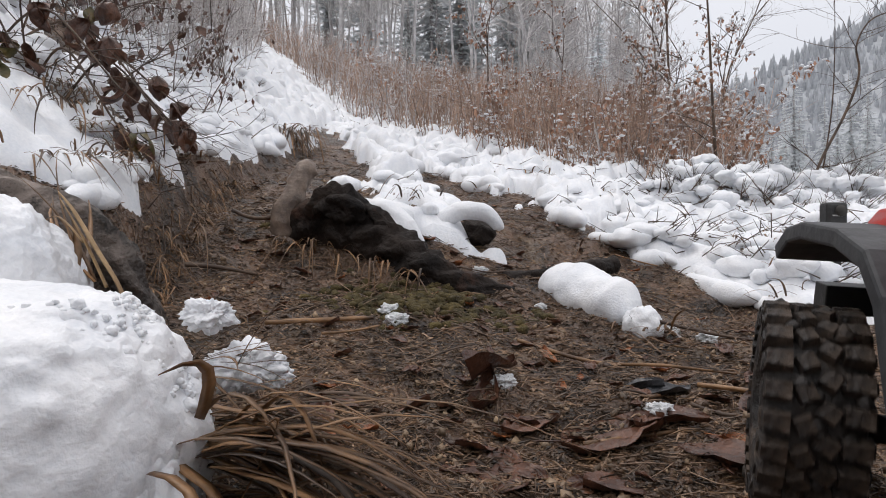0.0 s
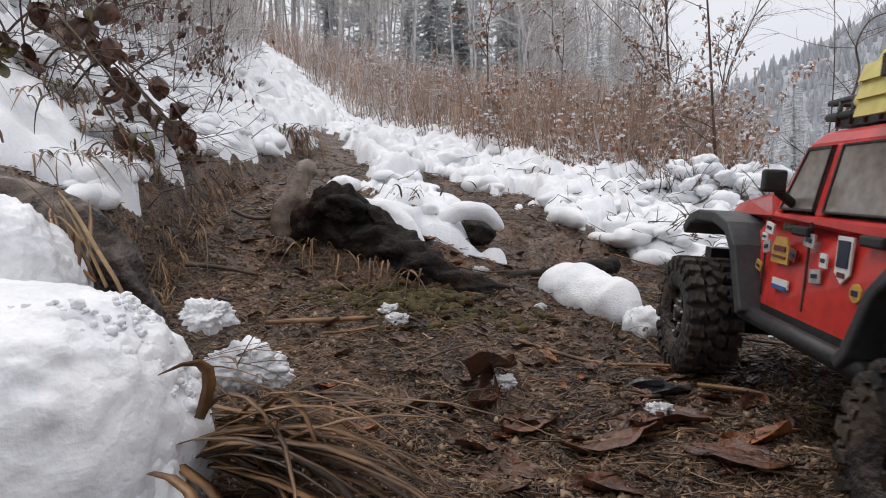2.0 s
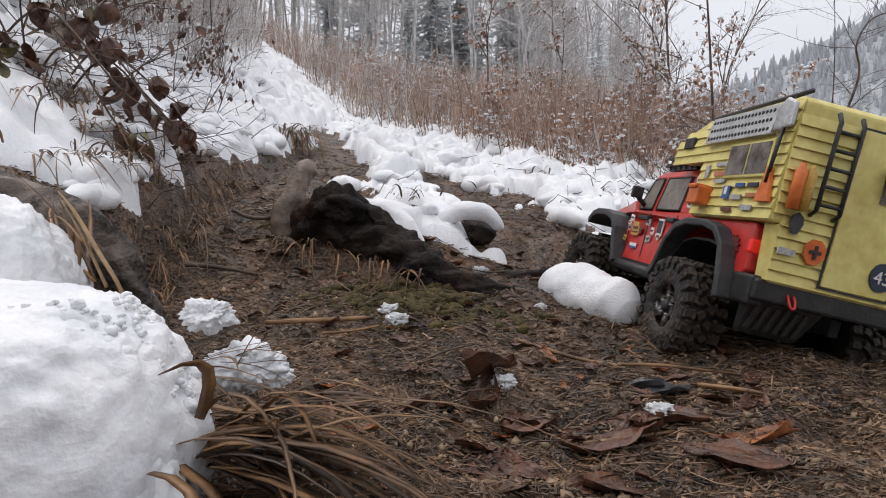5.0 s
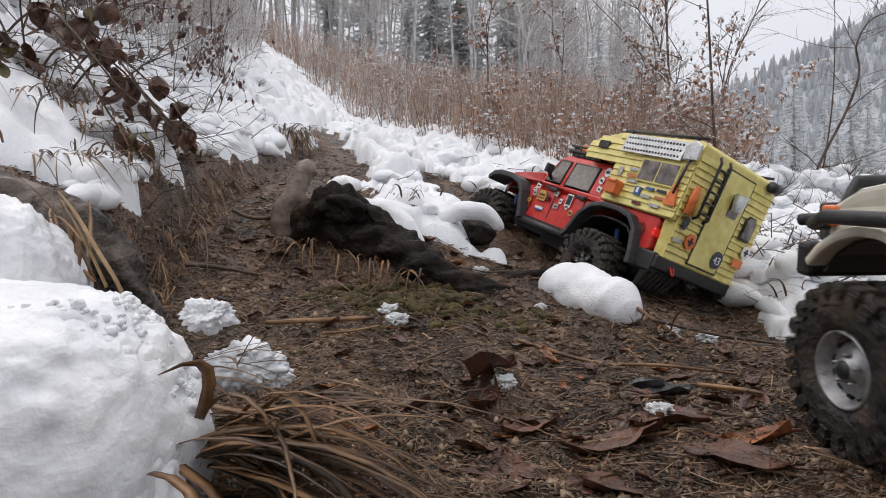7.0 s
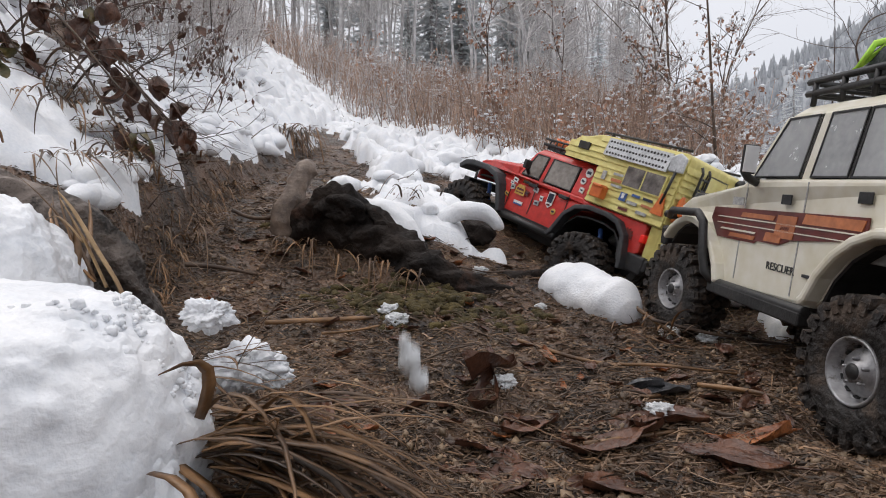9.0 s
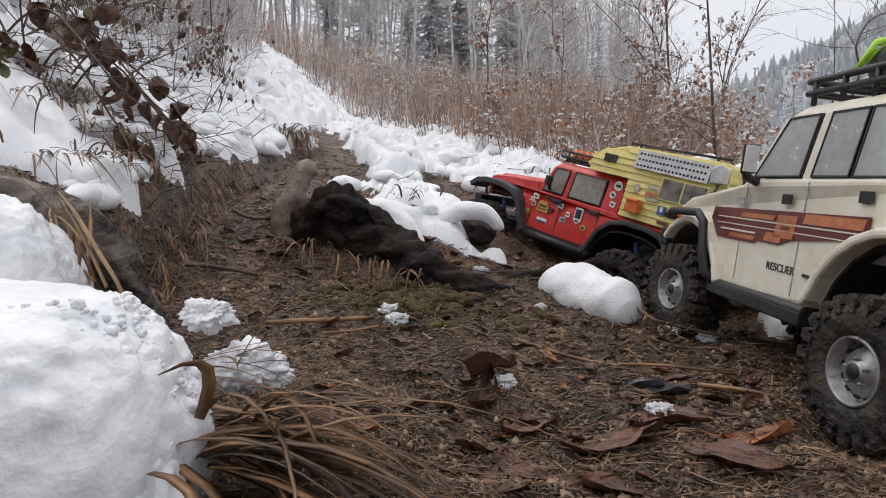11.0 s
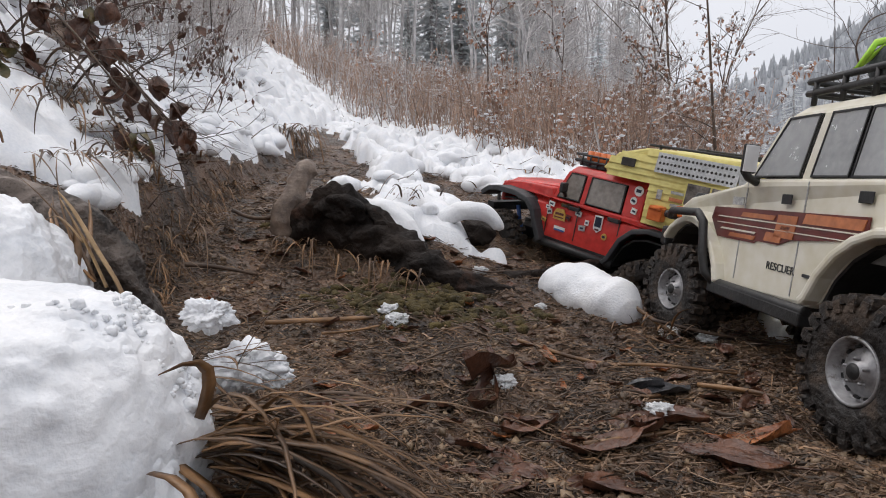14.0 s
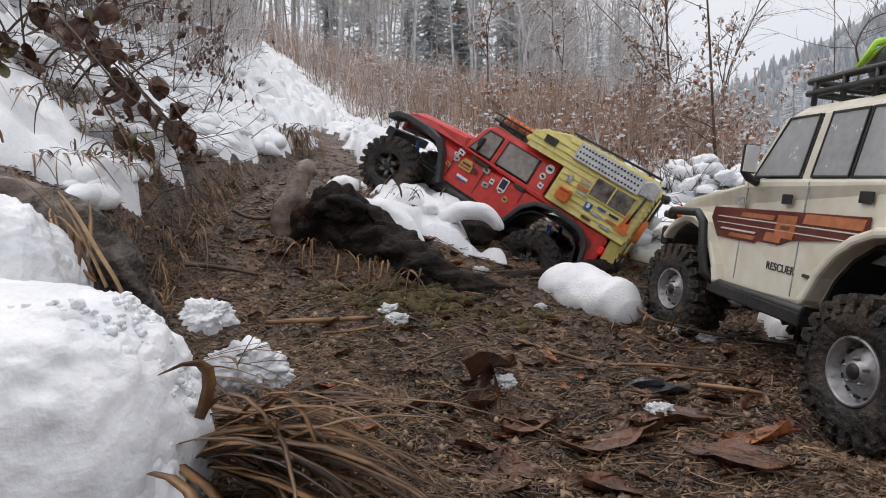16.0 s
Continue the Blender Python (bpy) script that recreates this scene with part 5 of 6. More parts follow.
thing("straw_litter", scatter(3600, 2.2, 4, strand), M["strand"], "matted pale straw and thin rootlets on mud", "litter", kind="stuff")
thing("mud_clods", scatter(1400, 2.2, 3, clod), M["mud"], "small wet clods of churned mud", "mud", kind="stuff")


# ---- grass ----
def blades(b, base, count, length, lean, seed, r=.0016, spread=.02, droop=.6):
    rnd = random.Random(seed)
    for _ in range(count):
        p = Vector(base) + Vector((rnd.gauss(0, spread), rnd.gauss(0, spread), rnd.uniform(-.006, .006)))
        d = Vector(lean) + Vector((rnd.gauss(0, .38), rnd.gauss(0, .38), rnd.gauss(0, .28)))
        if lean[0] > .8:
            d.x, d.y = abs(d.x) + .2, d.y * .6
        ln = length * rnd.uniform(.35, 1.2)
        sway, sag, wide = (rnd.gauss(0, .16), rnd.gauss(0, .25)), rnd.uniform(.55, 1.25), rnd.uniform(.5, 1.25)
        pts = []
        for i in range(7):
            f = i / 6
            pts.append(p + d.normalized() * ln * f + Vector((sway[0] * ln * f ** 2, sway[1] * ln * f ** 3, -droop * sag * ln * f * f)))
        b.tube(pts, [wide * q * r for q in (1, 1.3, 1.3, 1.1, .8, .5, .12)], 4, .16)
    return b


def tuft(base, count, length, lean, seed, label, **k):
    return thing("grass_tuft", blades(Build(), base, count, length, lean, seed, **k), M["straw"], label, "grass", "grass tufts", "stuff")


tuft((-.13, .325, .055), 75, .16, (.9, -.1, .3), 1, "brown dead grass bent over beside a snow pile", spread=.022, r=.0027, droop=.75)
tuft((-.115, .31, .02), 60, .15, (.9, -.15, .2), 2, "brown dead grass bent over beside a snow pile", spread=.024, r=.0026, droop=.6)
tuft((-.15, .38, .085), 16, .1, (.9, .1, .35), 3, "dry brown grass blades in old snow", spread=.02, r=.0018, droop=.5)
tuft((-.29, .47, .13), 8, .13, (-.5, .1, .9), 4, "pale upright straw stalks by the root", spread=.008, r=.0026, droop=.05)
for i, (x, y) in enumerate(((-.165, .875), (-.1, .85), (-.215, .9), (-.04, .83), (-.26, .93))):
    tuft((x, y, ground_at(x, y) + .03), 13, .05, (.1 - .1 * i, -.5, .35), 5 + i * 50, "pale dead grass hanging below the log", droop=1.4, r=.0013, spread=.01)
for i in range(34):
    y = rnd.uniform(.72, 1.4)
    x = float(np.interp(y, [.6, .8, 1.1, 1.4], [-.43, -.46, -.54, -.6])) - abs(rnd.gauss(0, .13))
    tuft((x, y, snow_top(x, y) - .012), 22, .07, (.5, -.3, .35), 600 + i, "dark matted grass showing through the bank's snow", droop=1.0, r=.0013, spread=.028)
for i in range(26):
    y = .66 + .034 * i
    x = float(np.interp(y, [.6, .8, 1.1, 1.4, 1.9], [-.37, -.395, -.48, -.535, -.52])) + rnd.uniform(-.015, .025)
    tuft((x, y, ground_at(x, y) + .008), 16, .07, (.6, -.3, .15), 400 + i, "dead brown grass hanging over the bank's edge", droop=1.2, r=.0012 * (.6 + .5 * y), spread=.02)
for pts, r in (([(-.3, .45, .205), (-.288, .45, .19), (-.27, .45, .16), (-.25, .45, .125), (-.245, .45, .09)], .0034), ([(-.302, .455, .2), (-.28, .45, .168), (-.262, .45, .13)], .002), ([(-.33, .46, .17), (-.305, .455, .186), (-.28, .45, .165)], .0016)):
    thing("straw_stalk", Build().tube(*bend(pts, [r * k for k in (.2, .8, 1, .9, .7)[:len(pts)]], 8), 8, .3), M["palestraw"], "broad pale straw blade leaning by the root", "grass", "straw stalks")
tuft((-.06, 1.03, .25), 22, .07, (.4, -.1, .8), 8, "dry grass poking through snow on the mound", droop=.6, r=.0012, spread=.04)
tuft((-.585, 2.26, .62), 120, .15, (.25, -.4, .05), 9, "dark hanging dead grass under a snowy ledge", droop=1.1, r=.0024, spread=.045)
tuft((.27, .71, .06), 40, .06, (.5, .1, .5), 10, "flattened straw beside the snow lump", droop=.8, r=.0011, spread=.03)
for i in range(130):
    y = math.exp(rnd.uniform(math.log(.75), math.log(2.8)))
    x = rnd.uniform(-.62, .62) * y
    if -.4 < x - np.interp(y, [1, 2.9], [.1, -.4]) < .2 or -.38 < x < .5 and y < 1.15:
        continue
    tuft((x, y, snow_top(x, y) - .015), 12, .075, (rnd.uniform(-.7, .7), -.3, .6), 100 + i, "thin dry grass stalks poking through snow", droop=.8, r=.0012 * (.6 + .5 * y), spread=.03)
moss = Build()
for i in range(240):
    x, y = rnd.gauss(-.02, .07), rnd.gauss(.79, .035)
    moss.blob((x, y, ground_at(x, y)), (.009, .009, .006), 2, .5, 3, i)
for i in range(25):
    x, y = rnd.gauss(-.3, .02), rnd.gauss(1.1, .05)
    moss.blob((x, y, ground_at(x, y)), (.01, .01, .006), 2, .5, 3, i)
thing("moss", moss, M["moss"], "yellow-green moss on the mound face", "moss", kind="stuff")


# ---- shrubs and saplings ----
def shoot(b, p, d, ln, r, depth, rnd, leaves=None, snowb=None, spread=.6):
    pts = [Vector(p)]
    d = Vector(d).normalized()
    for i in range(4):
        d = (d + Vector((rnd.gauss(0, .13), rnd.gauss(0, .13), rnd.gauss(.02, .08)))).normalized()
        pts.append(pts[-1] + d * ln / 4)
    b.tube(pts, [r, r * .85, r * .7, r * .5, r * .3], 5 if depth > 1 else 4, cap=False)
    if depth > 0:
        for _ in range(rnd.randint(3, 5)):
            i = rnd.randint(1, 4)
            q = (d + Vector((rnd.gauss(0, spread), rnd.gauss(0, spread), rnd.gauss(.05, spread * .6)))).normalized()
            shoot(b, pts[i], q, ln * rnd.uniform(.35, .6), r * .5, depth - 1, rnd, leaves, snowb, spread)
    elif leaves is not None:
        for _ in range(leaves[1]):
            c = pts[rnd.randint(1, 4)]
            s = leaves[2] * rnd.uniform(.6, 1.3)
            m = Matrix.Translation(c) @ pose(0, 0, 0, rnd.uniform(-70, 70), rnd.uniform(20, 110), rnd.uniform(0, 360))
            vs = [m @ Vector(v) for v in ((0, 0, 0), (s * .5, -s * .3, s * .07), (s, 0, -s * .06), (s * .5, s * .3, s * .07), (s * .5, 0, -s * .03))]
            leaves[0].add(vs, [(0, 1, 4), (1, 2, 4), (2, 3, 4), (3, 0, 4)], True)
            if snowb is not None and rnd.random() < snowb[1]:
                snowb[0].blob(c + Vector((0, 0, s * .1)), (s * rnd.uniform(.25, .6), s * rnd.uniform(.2, .45), s * rnd.uniform(.12, .26)), 1, .4, 2, rnd.random() * 90)


def sapling(label, x, y, h, r, depth, seed, stem="twig", leaf=None, n=5, size=.03, snowy=.3, lean=(0, 0, 1), spread=.6, category="shrub", group="saplings", name="shrub", stems=1, at_snow=True):
    rnd = random.Random(seed)
    b, lv, sn = Build(), Build(), Build()
    for _ in range(stems):
        shoot(b, (rnd.gauss(0, .02) * (stems > 1), rnd.gauss(0, .02) * (stems > 1), -.03), Vector(lean) + Vector((rnd.gauss(0, .3), rnd.gauss(0, .3), 0)) * (stems > 1), h, r, depth, rnd, (lv, n, size) if leaf else None, (sn, snowy) if leaf else None, spread)
    ob = thing(name, b, M[stem], label, category, group, at=pose(x, y, ground_at(x, y)))
    if lv.f:
        tagged(part("foliage", lv, M[leaf], ob), kind="stuff")
    if sn.f:
        tagged(part("snow_cap", sn, M["snow"], ob, "small caps of snow"), kind="stuff")
    return ob


# brambles on the near bank, with broad brown leaves
rnd = random.Random(5)
for i, (x, y, z, dx, dz) in enumerate(((-.86, 1.0, .62, .26, -.1), (-.8, .98, .56, .28, -.14), (-.82, 1.05, .5, .3, -.1), (-.72, .95, .48, .2, -.12), (-.76, 1.1, .6, .26, -.16), (-.7, 1.0, .44, .22, -.06), (-.9, 1.1, .68, .22, -.04), (-.78, .92, .55, .1, -.12), (-.68, 1.05, .52, .2, -.14), (-.84, .95, .5, .14, -.1))):
    b = Build()
    start = Vector((x, y + .06, ground_at(x, y + .06) - .01))
    tip = Vector((x + dx, y + rnd.uniform(-.1, .05), z + dz))
    tip.z = max(tip.z, ground_at(tip.x, tip.y) + .07)
    mid = (start + tip) / 2 + Vector((0, -.02, rnd.uniform(.05, .11)))
    path, rad = bend([start, mid, tip, tip + Vector((.05, -.01, -.035))], [.0024, .002, .0015, .0008], 7)
    b.tube(path, rad, 6)
    for _ in range(3):
        k = rnd.randint(6, len(path) - 2)
        shoot(b, path[k], (rnd.uniform(.2, 1), rnd.gauss(0, .5), rnd.uniform(-.6, .5)), rnd.uniform(.06, .14), .001, 1, rnd)
    st = thing("bramble", b, M["twig"], "arching bramble stem with wilted brown leaves", "bramble", "brambles on the bank")
    for j in range(6):
        c = path[rnd.randint(6, len(path) - 1)]
        lf = leaf_build(rnd.uniform(.026, .048), .4, i * 10 + j, 0, rnd.uniform(.55, .8))
        part("leaf", lf, M["greenleaf" if rnd.random() < .14 else "leaf"], st, at=Matrix.Translation(c + Vector((rnd.uniform(-.015, .015), 0, rnd.uniform(-.025, .005)))) @ pose(0, 0, 0, rnd.uniform(-70, 70), rnd.uniform(30, 110), rnd.uniform(0, 360)))
for i in range(46):
    y = rnd.uniform(1.0, 2.4)
    x = -.62 - .07 * y - abs(rnd.gauss(0, .35))
    sapling("thin bare twigs with a few withered leaves in snow", x, y, rnd.uniform(.16, .34), .0022, 2, 300 + i, leaf="leaf", n=1, size=.022, snowy=.1, lean=(rnd.uniform(-.2, .9), -.3, .7), spread=.7)


# thickets: many stems in one piece
def thicket(name, count, box, h0, h1, seed, material, label, keep=None, r=.003, side=3):
    rnd = random.Random(seed)
    b = Build()
    for _ in range(count):
        y = math.exp(rnd.uniform(math.log(box[2]), math.log(box[3])))
        x = rnd.uniform(box[0], box[1]) * y
        if keep and not keep(x, y):
            continue
        z = float(smooth_height(np.array([x]), np.array([y]))[0])
        h = rnd.uniform(h0, h1) * (.7 + .06 * y)
        rr = r * (.5 + .16 * y)
        p = Vector((x, y, z - .02))
        tip = p + Vector((rnd.gauss(0, .22) * h, rnd.gauss(0, .22) * h, h))
        mid = (p + tip) / 2 + Vector((rnd.gauss(0, .06) * h, 0, 0))
        b.tube([p, mid, tip], [rr, rr * .75, rr * .3], 3, cap=False)
        for _ in range(side):
            f = rnd.uniform(.25, .9)
            q = p.lerp(tip, f)
            e = q + Vector((rnd.gauss(0, .28) * h, rnd.gauss(0, .28) * h, rnd.uniform(.05, .3) * h))
            b.tube([q, e], [rr * .5, rr * .2], 3, cap=False)
    return thing(name, b, M[material], label, "brush", kind="stuff")


open_ground = lambda x, y: x > np.interp(y, [1.5, 2.1, 2.9, 4.2, 6, 9], [.9, .7, .1, -.72, -1.6, -3.0]) and x < 2.6
thicket("brush", 3400, (-.38, .52, 2.3, 11), .28, .6, 1, "redtwig", "dense reddish-brown dry stems dusted with snow", open_ground)
thicket("brush", 1300, (-.3, .52, 3.4, 12), .3, .7, 2, "frosttwig", "grey frosted stems dusted with snow", open_ground)
bank = lambda x, y: x < np.interp(y, [1.4, 1.7, 2.4, 3, 5, 9], [-1.0, -.98, -.96, -1.02, -1.6, -2.9])
thicket("brush", 4200, (-.8, -.26, 1.7, 13), .2, .5, 3, "frosttwig", "frosted twiggy brush on the steep bank", bank)
thicket("brush", 900, (-.8, -.3, 1.5, 9), .16, .4, 4, "darktwig", "brown twiggy brush on the steep bank", bank)

# snow-laden shrubs with withered leaves beside the trail
rnd = random.Random(8)
for i in range(74):
    y = math.exp(rnd.uniform(math.log(2.2), math.log(6.5)))
    lo = max(np.interp(y, [2, 2.9, 4.2, 6.5], [.55, .3, -.3, -1.2]), -.2 * y)
    x = rnd.uniform(lo, min(.52 * y, 2.4))
    sapling("leafy beech shrub with withered brown leaves and snow caps", x, y, rnd.uniform(.22, .42) * (.8 + .06 * y), .004, 2, 500 + i, stem="frosttwig", leaf="beech", n=4, size=.017 + .0026 * y, snowy=.45, lean=(rnd.uniform(-.3, .3), rnd.uniform(-.3, .3), 1), stems=2, spread=.7)
sapling("tall beech sapling with brown leaves and snow caps", .3, 3.6, .75, .008, 3, 90, leaf="beech", n=4, size=.024, snowy=.4)
sapling("tall beech sapling with brown leaves and snow caps", .75, 3.9, .6, .007, 3, 91, leaf="beech", n=4, size=.022, snowy=.4)
for i, (x, y, h) in enumerate(((1.3, 3.6, .8), (1.5, 3.9, .7), (1.15, 3.4, .6), (1.75, 3.5, .6))):
    sapling("beech sapling with brown leaves and thick snow caps", x, y, h, .008, 3, 95 + i, leaf="beech", n=2, size=.028, snowy=.7)
# heaps of snow over bushes on the edge of the drop
for i, (x, y, r) in enumerate(((.88, 1.95, .13), (1.05, 2.05, .15), (.97, 1.8, .1), (1.2, 2.2, .12), (1.12, 1.85, .09), (1.55, 2.3, .16), (1.75, 2.5, .16), (1.45, 2.05, .08), (1.95, 2.6, .16), (.72, 1.75, .09))):
    b = Build()
    for j in range(26):
        a = rnd.uniform(0, 6.28)
        q = rnd.uniform(0, 1.15) * r
        s = r * rnd.uniform(.12, .32)
        b.blob((q * math.cos(a), q * math.sin(a), r * rnd.uniform(.0, .85) * (1.15 - q / r * .6)), (s * rnd.uniform(1, 1.7), s, s * rnd.uniform(.55, .8)), 3, .35, 1.8, i * 30 + j, Matrix.Rotation(rnd.uniform(-.5, .5), 3, "Y") @ Matrix.Rotation(rnd.uniform(0, 3), 3, "Z"))
    ob = thing("snowy_bush", b, M["snow"], "low bush buried under lumps of snow", "bush", "snow-laden bushes", at=pose(x, y, snow_top(x, y) - .02))
    tw = Build()
    for j in range(26):
        a = rnd.uniform(0, 6.28)
        p = Vector((rnd.gauss(0, .4) * r, rnd.gauss(0, .4) * r, 0))
        shoot(tw, p, (math.cos(a) * .9, math.sin(a) * .9, .8), r * rnd.uniform(.6, 1.15), .0022, 1, rnd)
    part("brushwood", tw, M["twig"], ob)

# bare saplings close by
def bent_sapling(label, pts, r, twigs, seed, reach=.3):
    """A bare stem along a bent line, with forked side twigs."""
    rnd = random.Random(seed)
    line, rad = bend(pts, [r * (1 - .8 * i / (len(pts) - 1)) for i in range(len(pts))], 8)
    b = Build().tube(line, rad, 7, rough=.12)
    ob = thing("bare_tree", b, M["twig"], label, "tree", "bare saplings")
    for _ in range(twigs):
        k = rnd.randint(len(line) // 4, len(line) - 1)
        c = Build()
        shoot(c, line[k], (rnd.choice((-1, 1)) * rnd.uniform(.4, 1), rnd.gauss(0, .5), rnd.uniform(.1, .9)), reach * rnd.uniform(.5, 1.1), rad[k] * .45, 1, rnd, spread=.55)
        part("twig", c, M["twig"], ob)
    return ob


bent_sapling("slender bare sapling, straight dark stem", [(1.115, 2.35, .2), (1.11, 2.35, .5), (1.1, 2.36, .8), (1.085, 2.36, 1.1), (1.065, 2.36, 1.4), (1.05, 2.36, 1.7)], .008, 8, 61, .22)
bent_sapling("bare sapling bent over, with forked twigs", [(1.49, 2.4, .1), (1.5, 2.4, .28), (1.56, 2.4, .5), (1.675, 2.4, .73), (1.73, 2.4, .89), (1.72, 2.4, 1.01), (1.79, 2.4, 1.12), (1.95, 2.4, 1.16), (2.05, 2.4, 1.14)], .0075, 14, 64, .4)
bent_sapling("thin bare sapling with a few twigs", [(1.53, 2.46, .1), (1.6, 2.46, .4), (1.655, 2.46, .74), (1.67, 2.46, 1.05), (1.665, 2.46, 1.35)], .0045, 9, 66, .3)
sapling("bare young tree with many upswept branches", 2.15, 5.8, 3.0, .016, 4, 67, spread=.6, name="bare_tree", category="tree", group="bare saplings")
sapling("bare young tree with many upswept branches", 2.5, 5.6, 2.5, .013, 4, 68, lean=(.15, 0, 1), spread=.6, name="bare_tree", category="tree", group="bare saplings")


# ---- forest ----
def bare_tree(h, seed, snag=.25):
    rnd = random.Random(seed)
    b = Build()
    pts = [Vector((0, 0, -.3))]
    for i in range(7):
        pts.append(Vector((pts[-1].x + rnd.gauss(0, .012) * h, pts[-1].y + rnd.gauss(0, .012) * h, h * (i + 1) / 7)))
    r = h * .0062
    b.tube(pts, [r * (1 - .12 * i) for i in range(8)], 6, cap=False)
    c = Build()
    for i in range(26):
        f = rnd.uniform(snag, .98)
        p = pts[0].lerp(pts[-1], f)
        k = min(int(f * 7), 6)
        p = pts[k].lerp(pts[k + 1], f * 7 - k)
        a = rnd.uniform(0, 6.28)
        shoot(c, p, (math.cos(a), math.sin(a), rnd.uniform(.3, 1.1)), h * rnd.uniform(.07, .17) * (1.25 - f * .6), r * .32, 2, rnd, spread=.5)
    ob = thing("bare_tree", b, M["trunk"], "tall bare frosted broadleaf tree in the wood, bark paled for haze", "tree", "forest trees")
    part("crown", c, M["frosttwig"], ob)
    return ob


def spruce(h, seed, material="needle", label="tall spruce dusted with snow, its needle colour paled for haze", fat=.17, group="forest trees"):
    rnd = random.Random(seed)
    b, c = Build(), Build()
    b.tube([(0, 0, -.3), (0, 0, h * .5), (0, 0, h)], [h * .013, h * .008, h * .001], 7, cap=False)
    z = h * .08
    while z < h * .98:
        f = 1 - z / h
        reach = h * fat * (f ** .8) * rnd.uniform(.75, 1.1) + h * .01
        for k in range(7):
            a = rnd.uniform(0, 6.28)
            d, s = Vector((math.cos(a), math.sin(a), 0)), Vector((-math.sin(a), math.cos(a), 0))
            ln = reach * rnd.uniform(.6, 1.1)
            root = Vector((0, 0, z + rnd.uniform(-.01, .01) * h))
            for q in range(6):
                u0, u1 = q / 6, (q + 1.35) / 6
                drop = lambda u: Vector((0, 0, -ln * (.42 * u - .16 * u * u) + rnd.gauss(0, .02) * ln))
                w = ln * .26 * (1 - u0 * .75)
                p0, p1 = root + d * ln * u0 + drop(u0), root + d * ln * u1 + drop(u1)
                for g in (-1, 1):
                    e = p1 + s * g * w * rnd.uniform(.6, 1.2) + Vector((0, 0, -w * rnd.uniform(.15, .6)))
                    c.add([p0, p1, e, p0 + s * g * w * .3 + Vector((0, 0, -w * .15))], [(0, 1, 2, 3)])
        z += h * .021 * (1 + .3 * rnd.random())
    ob = thing("spruce", b, M["trunk"], label, "tree", group)
    part("crown", c, M[material], ob)
    return ob


def plant(ob, spots):
    """Sets the first of a kind and its copies on the slope."""
    rnd = random.Random(len(spots))
    for i, (x, y) in enumerate(spots):
        m = pose(x, y, ground_at(x, y) - .1, rnd.uniform(-2, 2), rnd.uniform(-2, 2), rnd.uniform(0, 360))
        if i:
            copy_thing(ob, m)
        else:
            ob.matrix_basis = m


def at(u, d):
    return (u * d, d)


rnd = random.Random(31)
wood = [[] for _ in range(5)]
for i in range(190):
    d = rnd.uniform(30, 58)
    wood[i % 5].append(at(rnd.uniform(-.44, .36), d))
for i, spots in enumerate(wood):
    plant(bare_tree((13, 16, 18, 12, 15)[i], 200 + i, (.3, .35, .25, .2, .4)[i]), spots)
tall = [[], [], []]
for i, (u, d) in enumerate(((-.2, 48), (-.13, 50), (-.06, 45), (-.02, 42), (.03, 44), (.055, 50), (.115, 40), (.14, 43), (.17, 56), (.21, 58), (-.38, 44), (-.4, 40), (.33, 52), (.31, 47), (.23, 60))):
    tall[i % 3].append(at(u, d))
for i, spots in enumerate(tall):
    plant(spruce((15, 18, 13)[i], 240 + i, "farneedle", "tall spruce in the wood, mist painted into its grey needle colour"), spots)
plant(spruce(7.4, 250, fat=.15), [at(.262, 26)])
plant(spruce(1.3, 251, "snowneedle", "young spruce heavy with snow", .27), [at(-.066, 9)])
plant(spruce(2.0, 252, "snowneedle", "young spruce heavy with snow", .2), [at(.48, 16), at(.5, 22), at(-.41, 13)])
valley = [[], []]
for i in range(46):
    d = rnd.uniform(45, 110)
    valley[i % 2].append(at(rnd.uniform(.36, .9), d))
# Valley mist exists only as the pale needle colour.
for i, spots in enumerate(valley):
    plant(spruce((12, 15)[i], 260 + i, "farneedle", "valley spruce with mist painted into its pale needle colour", .15, "valley spruces"), spots)

# ---- a small camera left standing on its tripod by the verge ----
sx, sy = .642, .95
tri = thing("camera_tripod", None, None, "small black camera on a mini tripod in snow", "camera", at=pose(sx, sy, ground_at(sx, sy) + .004))
cb = part("camera_body", Build().box(-.017, .017, -.012, .012, .104, .166), M["black"], tri, bevel=.005)
part("lens", Build().lathe([(.009, 0), (.009, .004), (0, .005)], 16, pose(.004, -.012, .152, 0, 0, 180)), M["seat"], cb)
part("badge", Build().box(-.009, .007, -.0126, -.0118, .143, .1455), M["grey"], cb)
part("grip", Build().tube([(0, 0, .05), (0, 0, .07), (0, 0, .106)], [.006, .008, .007], 10).box(-.008, .008, -.007, .007, .06, .074), M["black"], tri)
for i in range(3):
    a = 2.1 * i + .4
    part("leg", Build().tube([(0, 0, .062), (.01 * math.cos(a), .01 * math.sin(a), .03), (.016 * math.cos(a), .016 * math.sin(a), -.004)], .0036, 8), M["black"], tri)


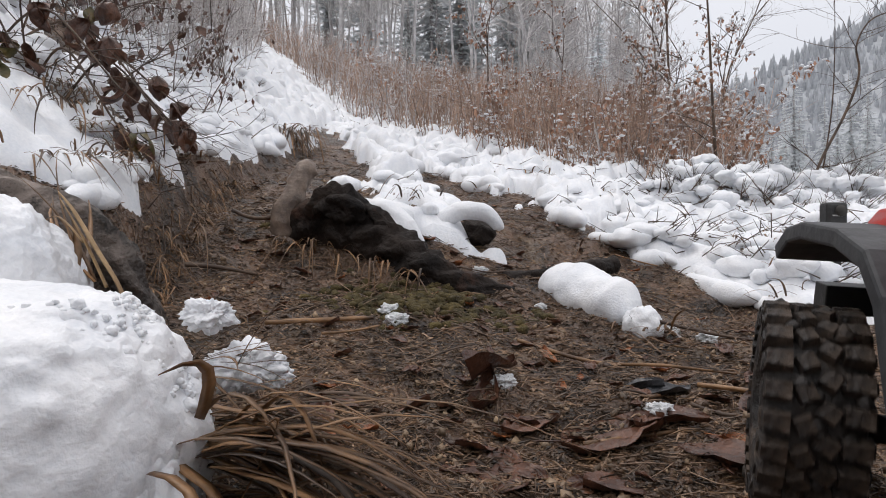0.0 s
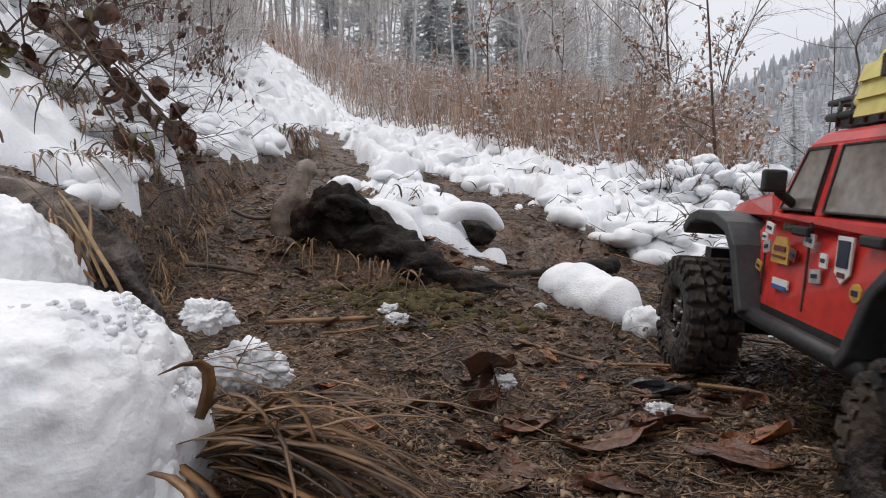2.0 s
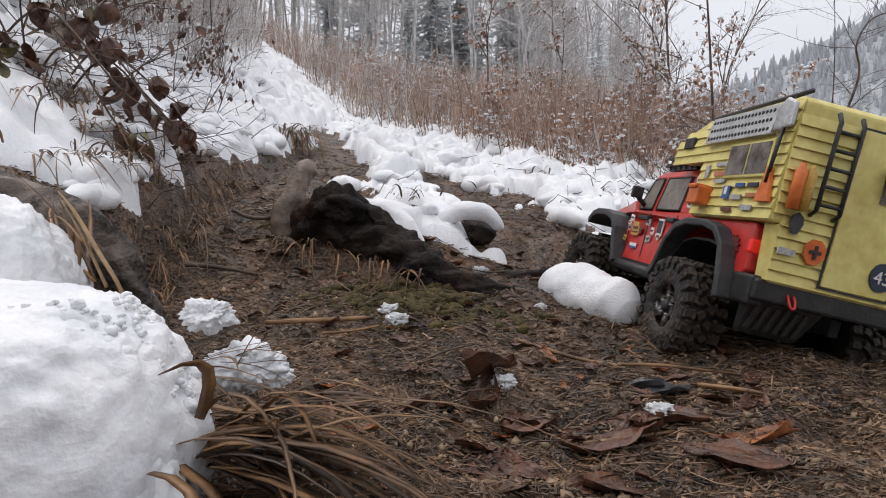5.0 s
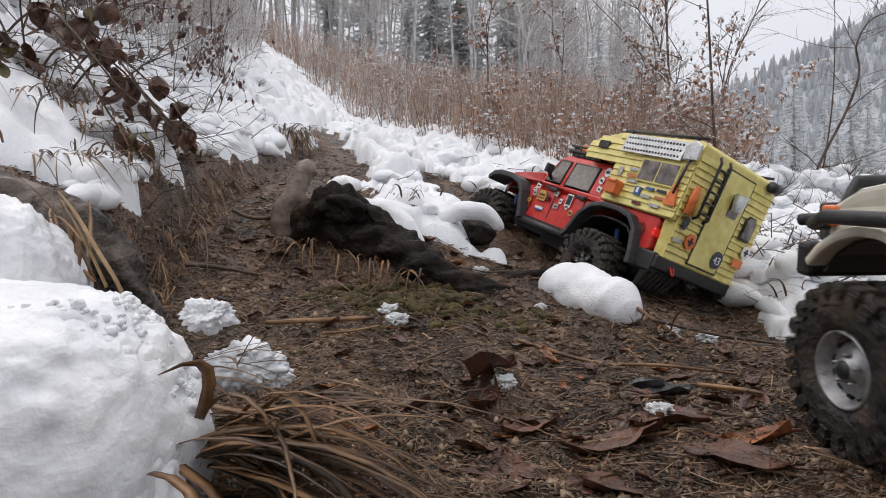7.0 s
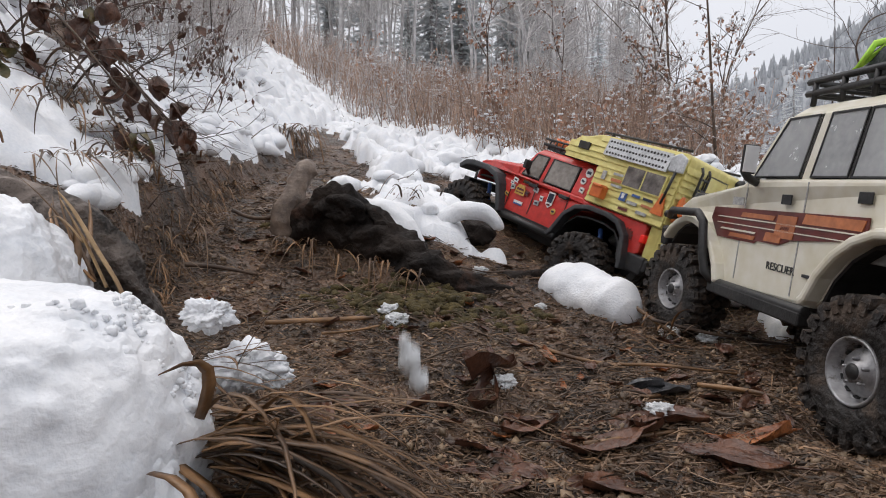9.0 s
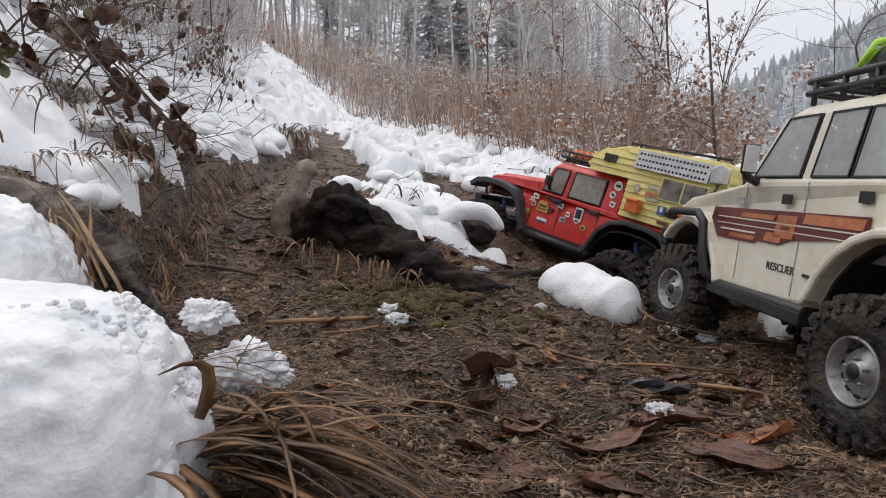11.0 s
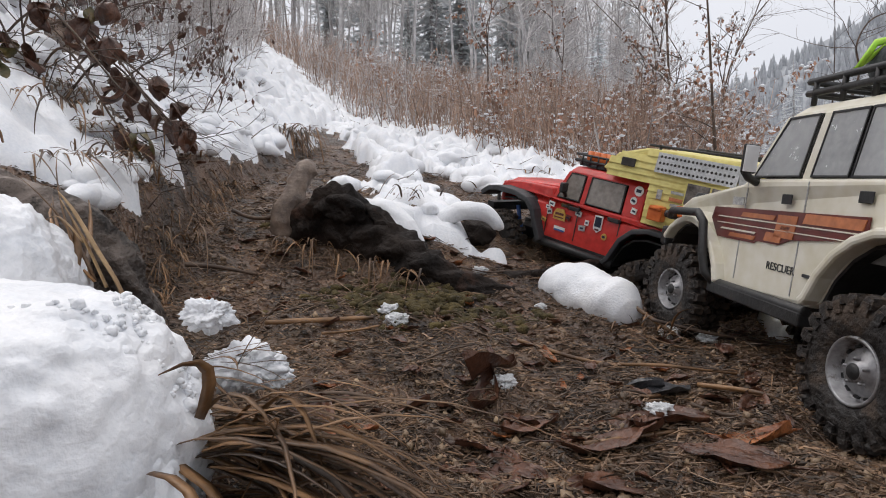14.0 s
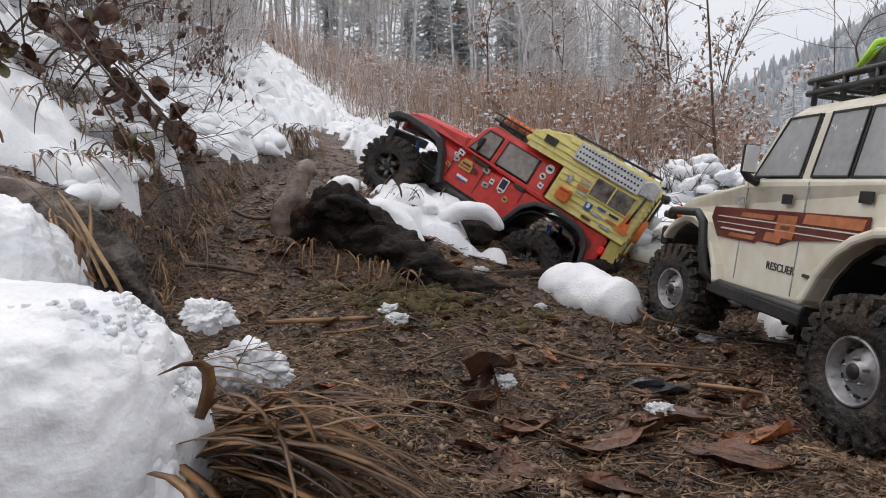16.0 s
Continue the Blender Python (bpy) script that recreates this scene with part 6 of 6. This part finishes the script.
# ---- what moves ----
def motions():
    """x, y, z, roll, pitch and heading of both trucks; the wheels roll with the way covered."""
    red_rows = [
        (0, .279, .151, .037, 3, -6.5, 77), (.5, .313, .213, .05, 2, -6, 79), (1, .327, .275, .047, 2.5, -6, 81), (1.5, .34, .336, .055, 2, -6.4, 83), (2, .353, .418, .061, 3.8, -6.4, 84.3), (2.5, .381, .522, .071, 6.5, -5.1, 85.2), (3, .389, .591, .072, 8.8, -4.2, 85.9), (3.5, .388, .666, .069, 12.2, -2.4, 86.8), (4, .386, .731, .069, 14.4, -3.4, 87), (4.2, .387, .758, .07, 13.8, -3.7, 87.4),
        (5.3, .362, .91, .088, 13, -6, 96.5), (6.3, .313, 1.083, .12, 13.6, -10.9, 109.1), (6.5, .296, 1.111, .128, 15.6, -13, 111.4), (7, .261, 1.176, .149, 17, -15.7, 116.2), (7.5, .226, 1.228, .167, 16.2, -19.3, 118.2), (8, .2, 1.262, .19, 14.4, -24.8, 119.8), (8.5, .207, 1.264, .19, 12, -24.6, 121), (9, .225, 1.23, .172, 8.8, -20.3, 127.2), (9.2, .242, 1.218, .175, 6, -18.4, 129.2),
        (10.2, .272, 1.21, .152, 3, -17.3, 132.6), (11.3, .272, 1.199, .145, 1.6, -18, 133.8), (11.5, .261, 1.2, .151, 1.6, -19.6, 133.8), (12, .222, 1.222, .18, .4, -23.2, 135.6), (12.5, .212, 1.231, .178, .4, -23.2, 135), (13, .24, 1.21, .167, -.6, -20.3, 137), (13.5, .299, 1.15, .143, -3.2, -17.6, 135), (14, .304, 1.143, .136, -4.3, -16.5, 133.4), (14.5, .266, 1.142, .155, -5.4, -21.3, 133), (15, .202, 1.135, .177, -6.8, -27.4, 137.6), (15.5, .128, 1.146, .182, -4.6, -31.2, 144.4), (16, .068, 1.213, .228, -.9, -33.4, 158.6)]
    cream_rows = [
        (0, .36, -1.5, .058, 0, -6, 89), (4.6, .36, -.62, .058, 0, -6, 89), (5.6, .365, -.28, .058, 0, -6, 89), (6.3, .37, .02, .06, 0, -6, 88.5), (6.6, .375, .115, .06, 0, -6.3, 88), (7, .385, .228, .06, -1, -7, 88), (7.6, .392, .345, .061, -1.5, -8.5, 89.5), (8, .418, .455, .067, -.5, -8.1, 92), (8.4, .428, .549, .073, 3, -7.4, 92.4), (8.7, .427, .592, .075, 4.6, -7.4, 92.4), (9, .426, .613, .076, 5.4, -7.5, 92.4), (9.4, .425, .611, .076, 5.5, -7.4, 92.4), (16, .425, .611, .076, 5.5, -7.4, 92.4)]
    for t, ws, rows, steer in ((red, red_wheels, red_rows, [(0, -13), (1, -8), (2, 0), (3, 4), (6, 10), (9, 4), (12, -2), (16, 4)]), (cream, cream_wheels, cream_rows, [(0, 0), (7, 2), (9, 10), (16, 10)])):
        walk(t, [(r[0], pose(*r[1:])) for r in rows])
        a = np.array(rows)
        times = np.unique(np.concatenate([np.arange(0, 16.01, .2), a[:, 0]]))
        p = np.stack([np.interp(times, a[:, 0], a[:, i]) for i in (1, 2, 3)], -1)
        yaw, pitch = np.radians(np.interp(times, a[:, 0], a[:, 6])), np.radians(np.interp(times, a[:, 0], a[:, 5]))
        fwd = np.stack([np.cos(yaw) * np.cos(pitch), np.sin(yaw) * np.cos(pitch), -np.sin(pitch)], -1)
        way = np.concatenate([[0], np.cumsum((np.diff(p, axis=0) * fwd[:-1]).sum(1))])
        spin = np.degrees(way / TYRE_R)
        st = np.interp(times, [s[0] for s in steer], [s[1] for s in steer])
        for w in ws:
            x, y, z = w["spot"]
            k = 1 if y > 0 else -1
            walk(w, [(float(tt), pose(x, y, z, 0, k * s, (0 if y > 0 else 180) + (q if x > 0 else 0))) for tt, s, q in zip(times, spin, st)])
    # two wet flakes that fall past, steadily, and come to rest on the ground
    for ob, hit, x, y, z, v in ((flakes[0], 4.0, -.0126, .2, .1, .35), (flakes[1], 9.0, -.0115, .2, .122, .35)):
        end = hit + (z - ground_at(x, y)) / v
        fall = [(float(q), pose(x, y, z + v * (hit - q))) for q in np.linspace(0, end, int(end / .1))]
        walk(ob, fall + [(end + .1, pose(x, y, ground_at(x, y))), (16, pose(x, y, ground_at(x, y)))])
    # the end of the snow lump that the passing wheel breaks off and presses down
    walk(chunk, [(0, pose(.256, .738, .062)), (2.0, pose(.256, .738, .062)), (2.6, pose(.262, .75, .02, 0, 25, 0)), (16, pose(.262, .75, .02, 0, 25, 0))])


motions()
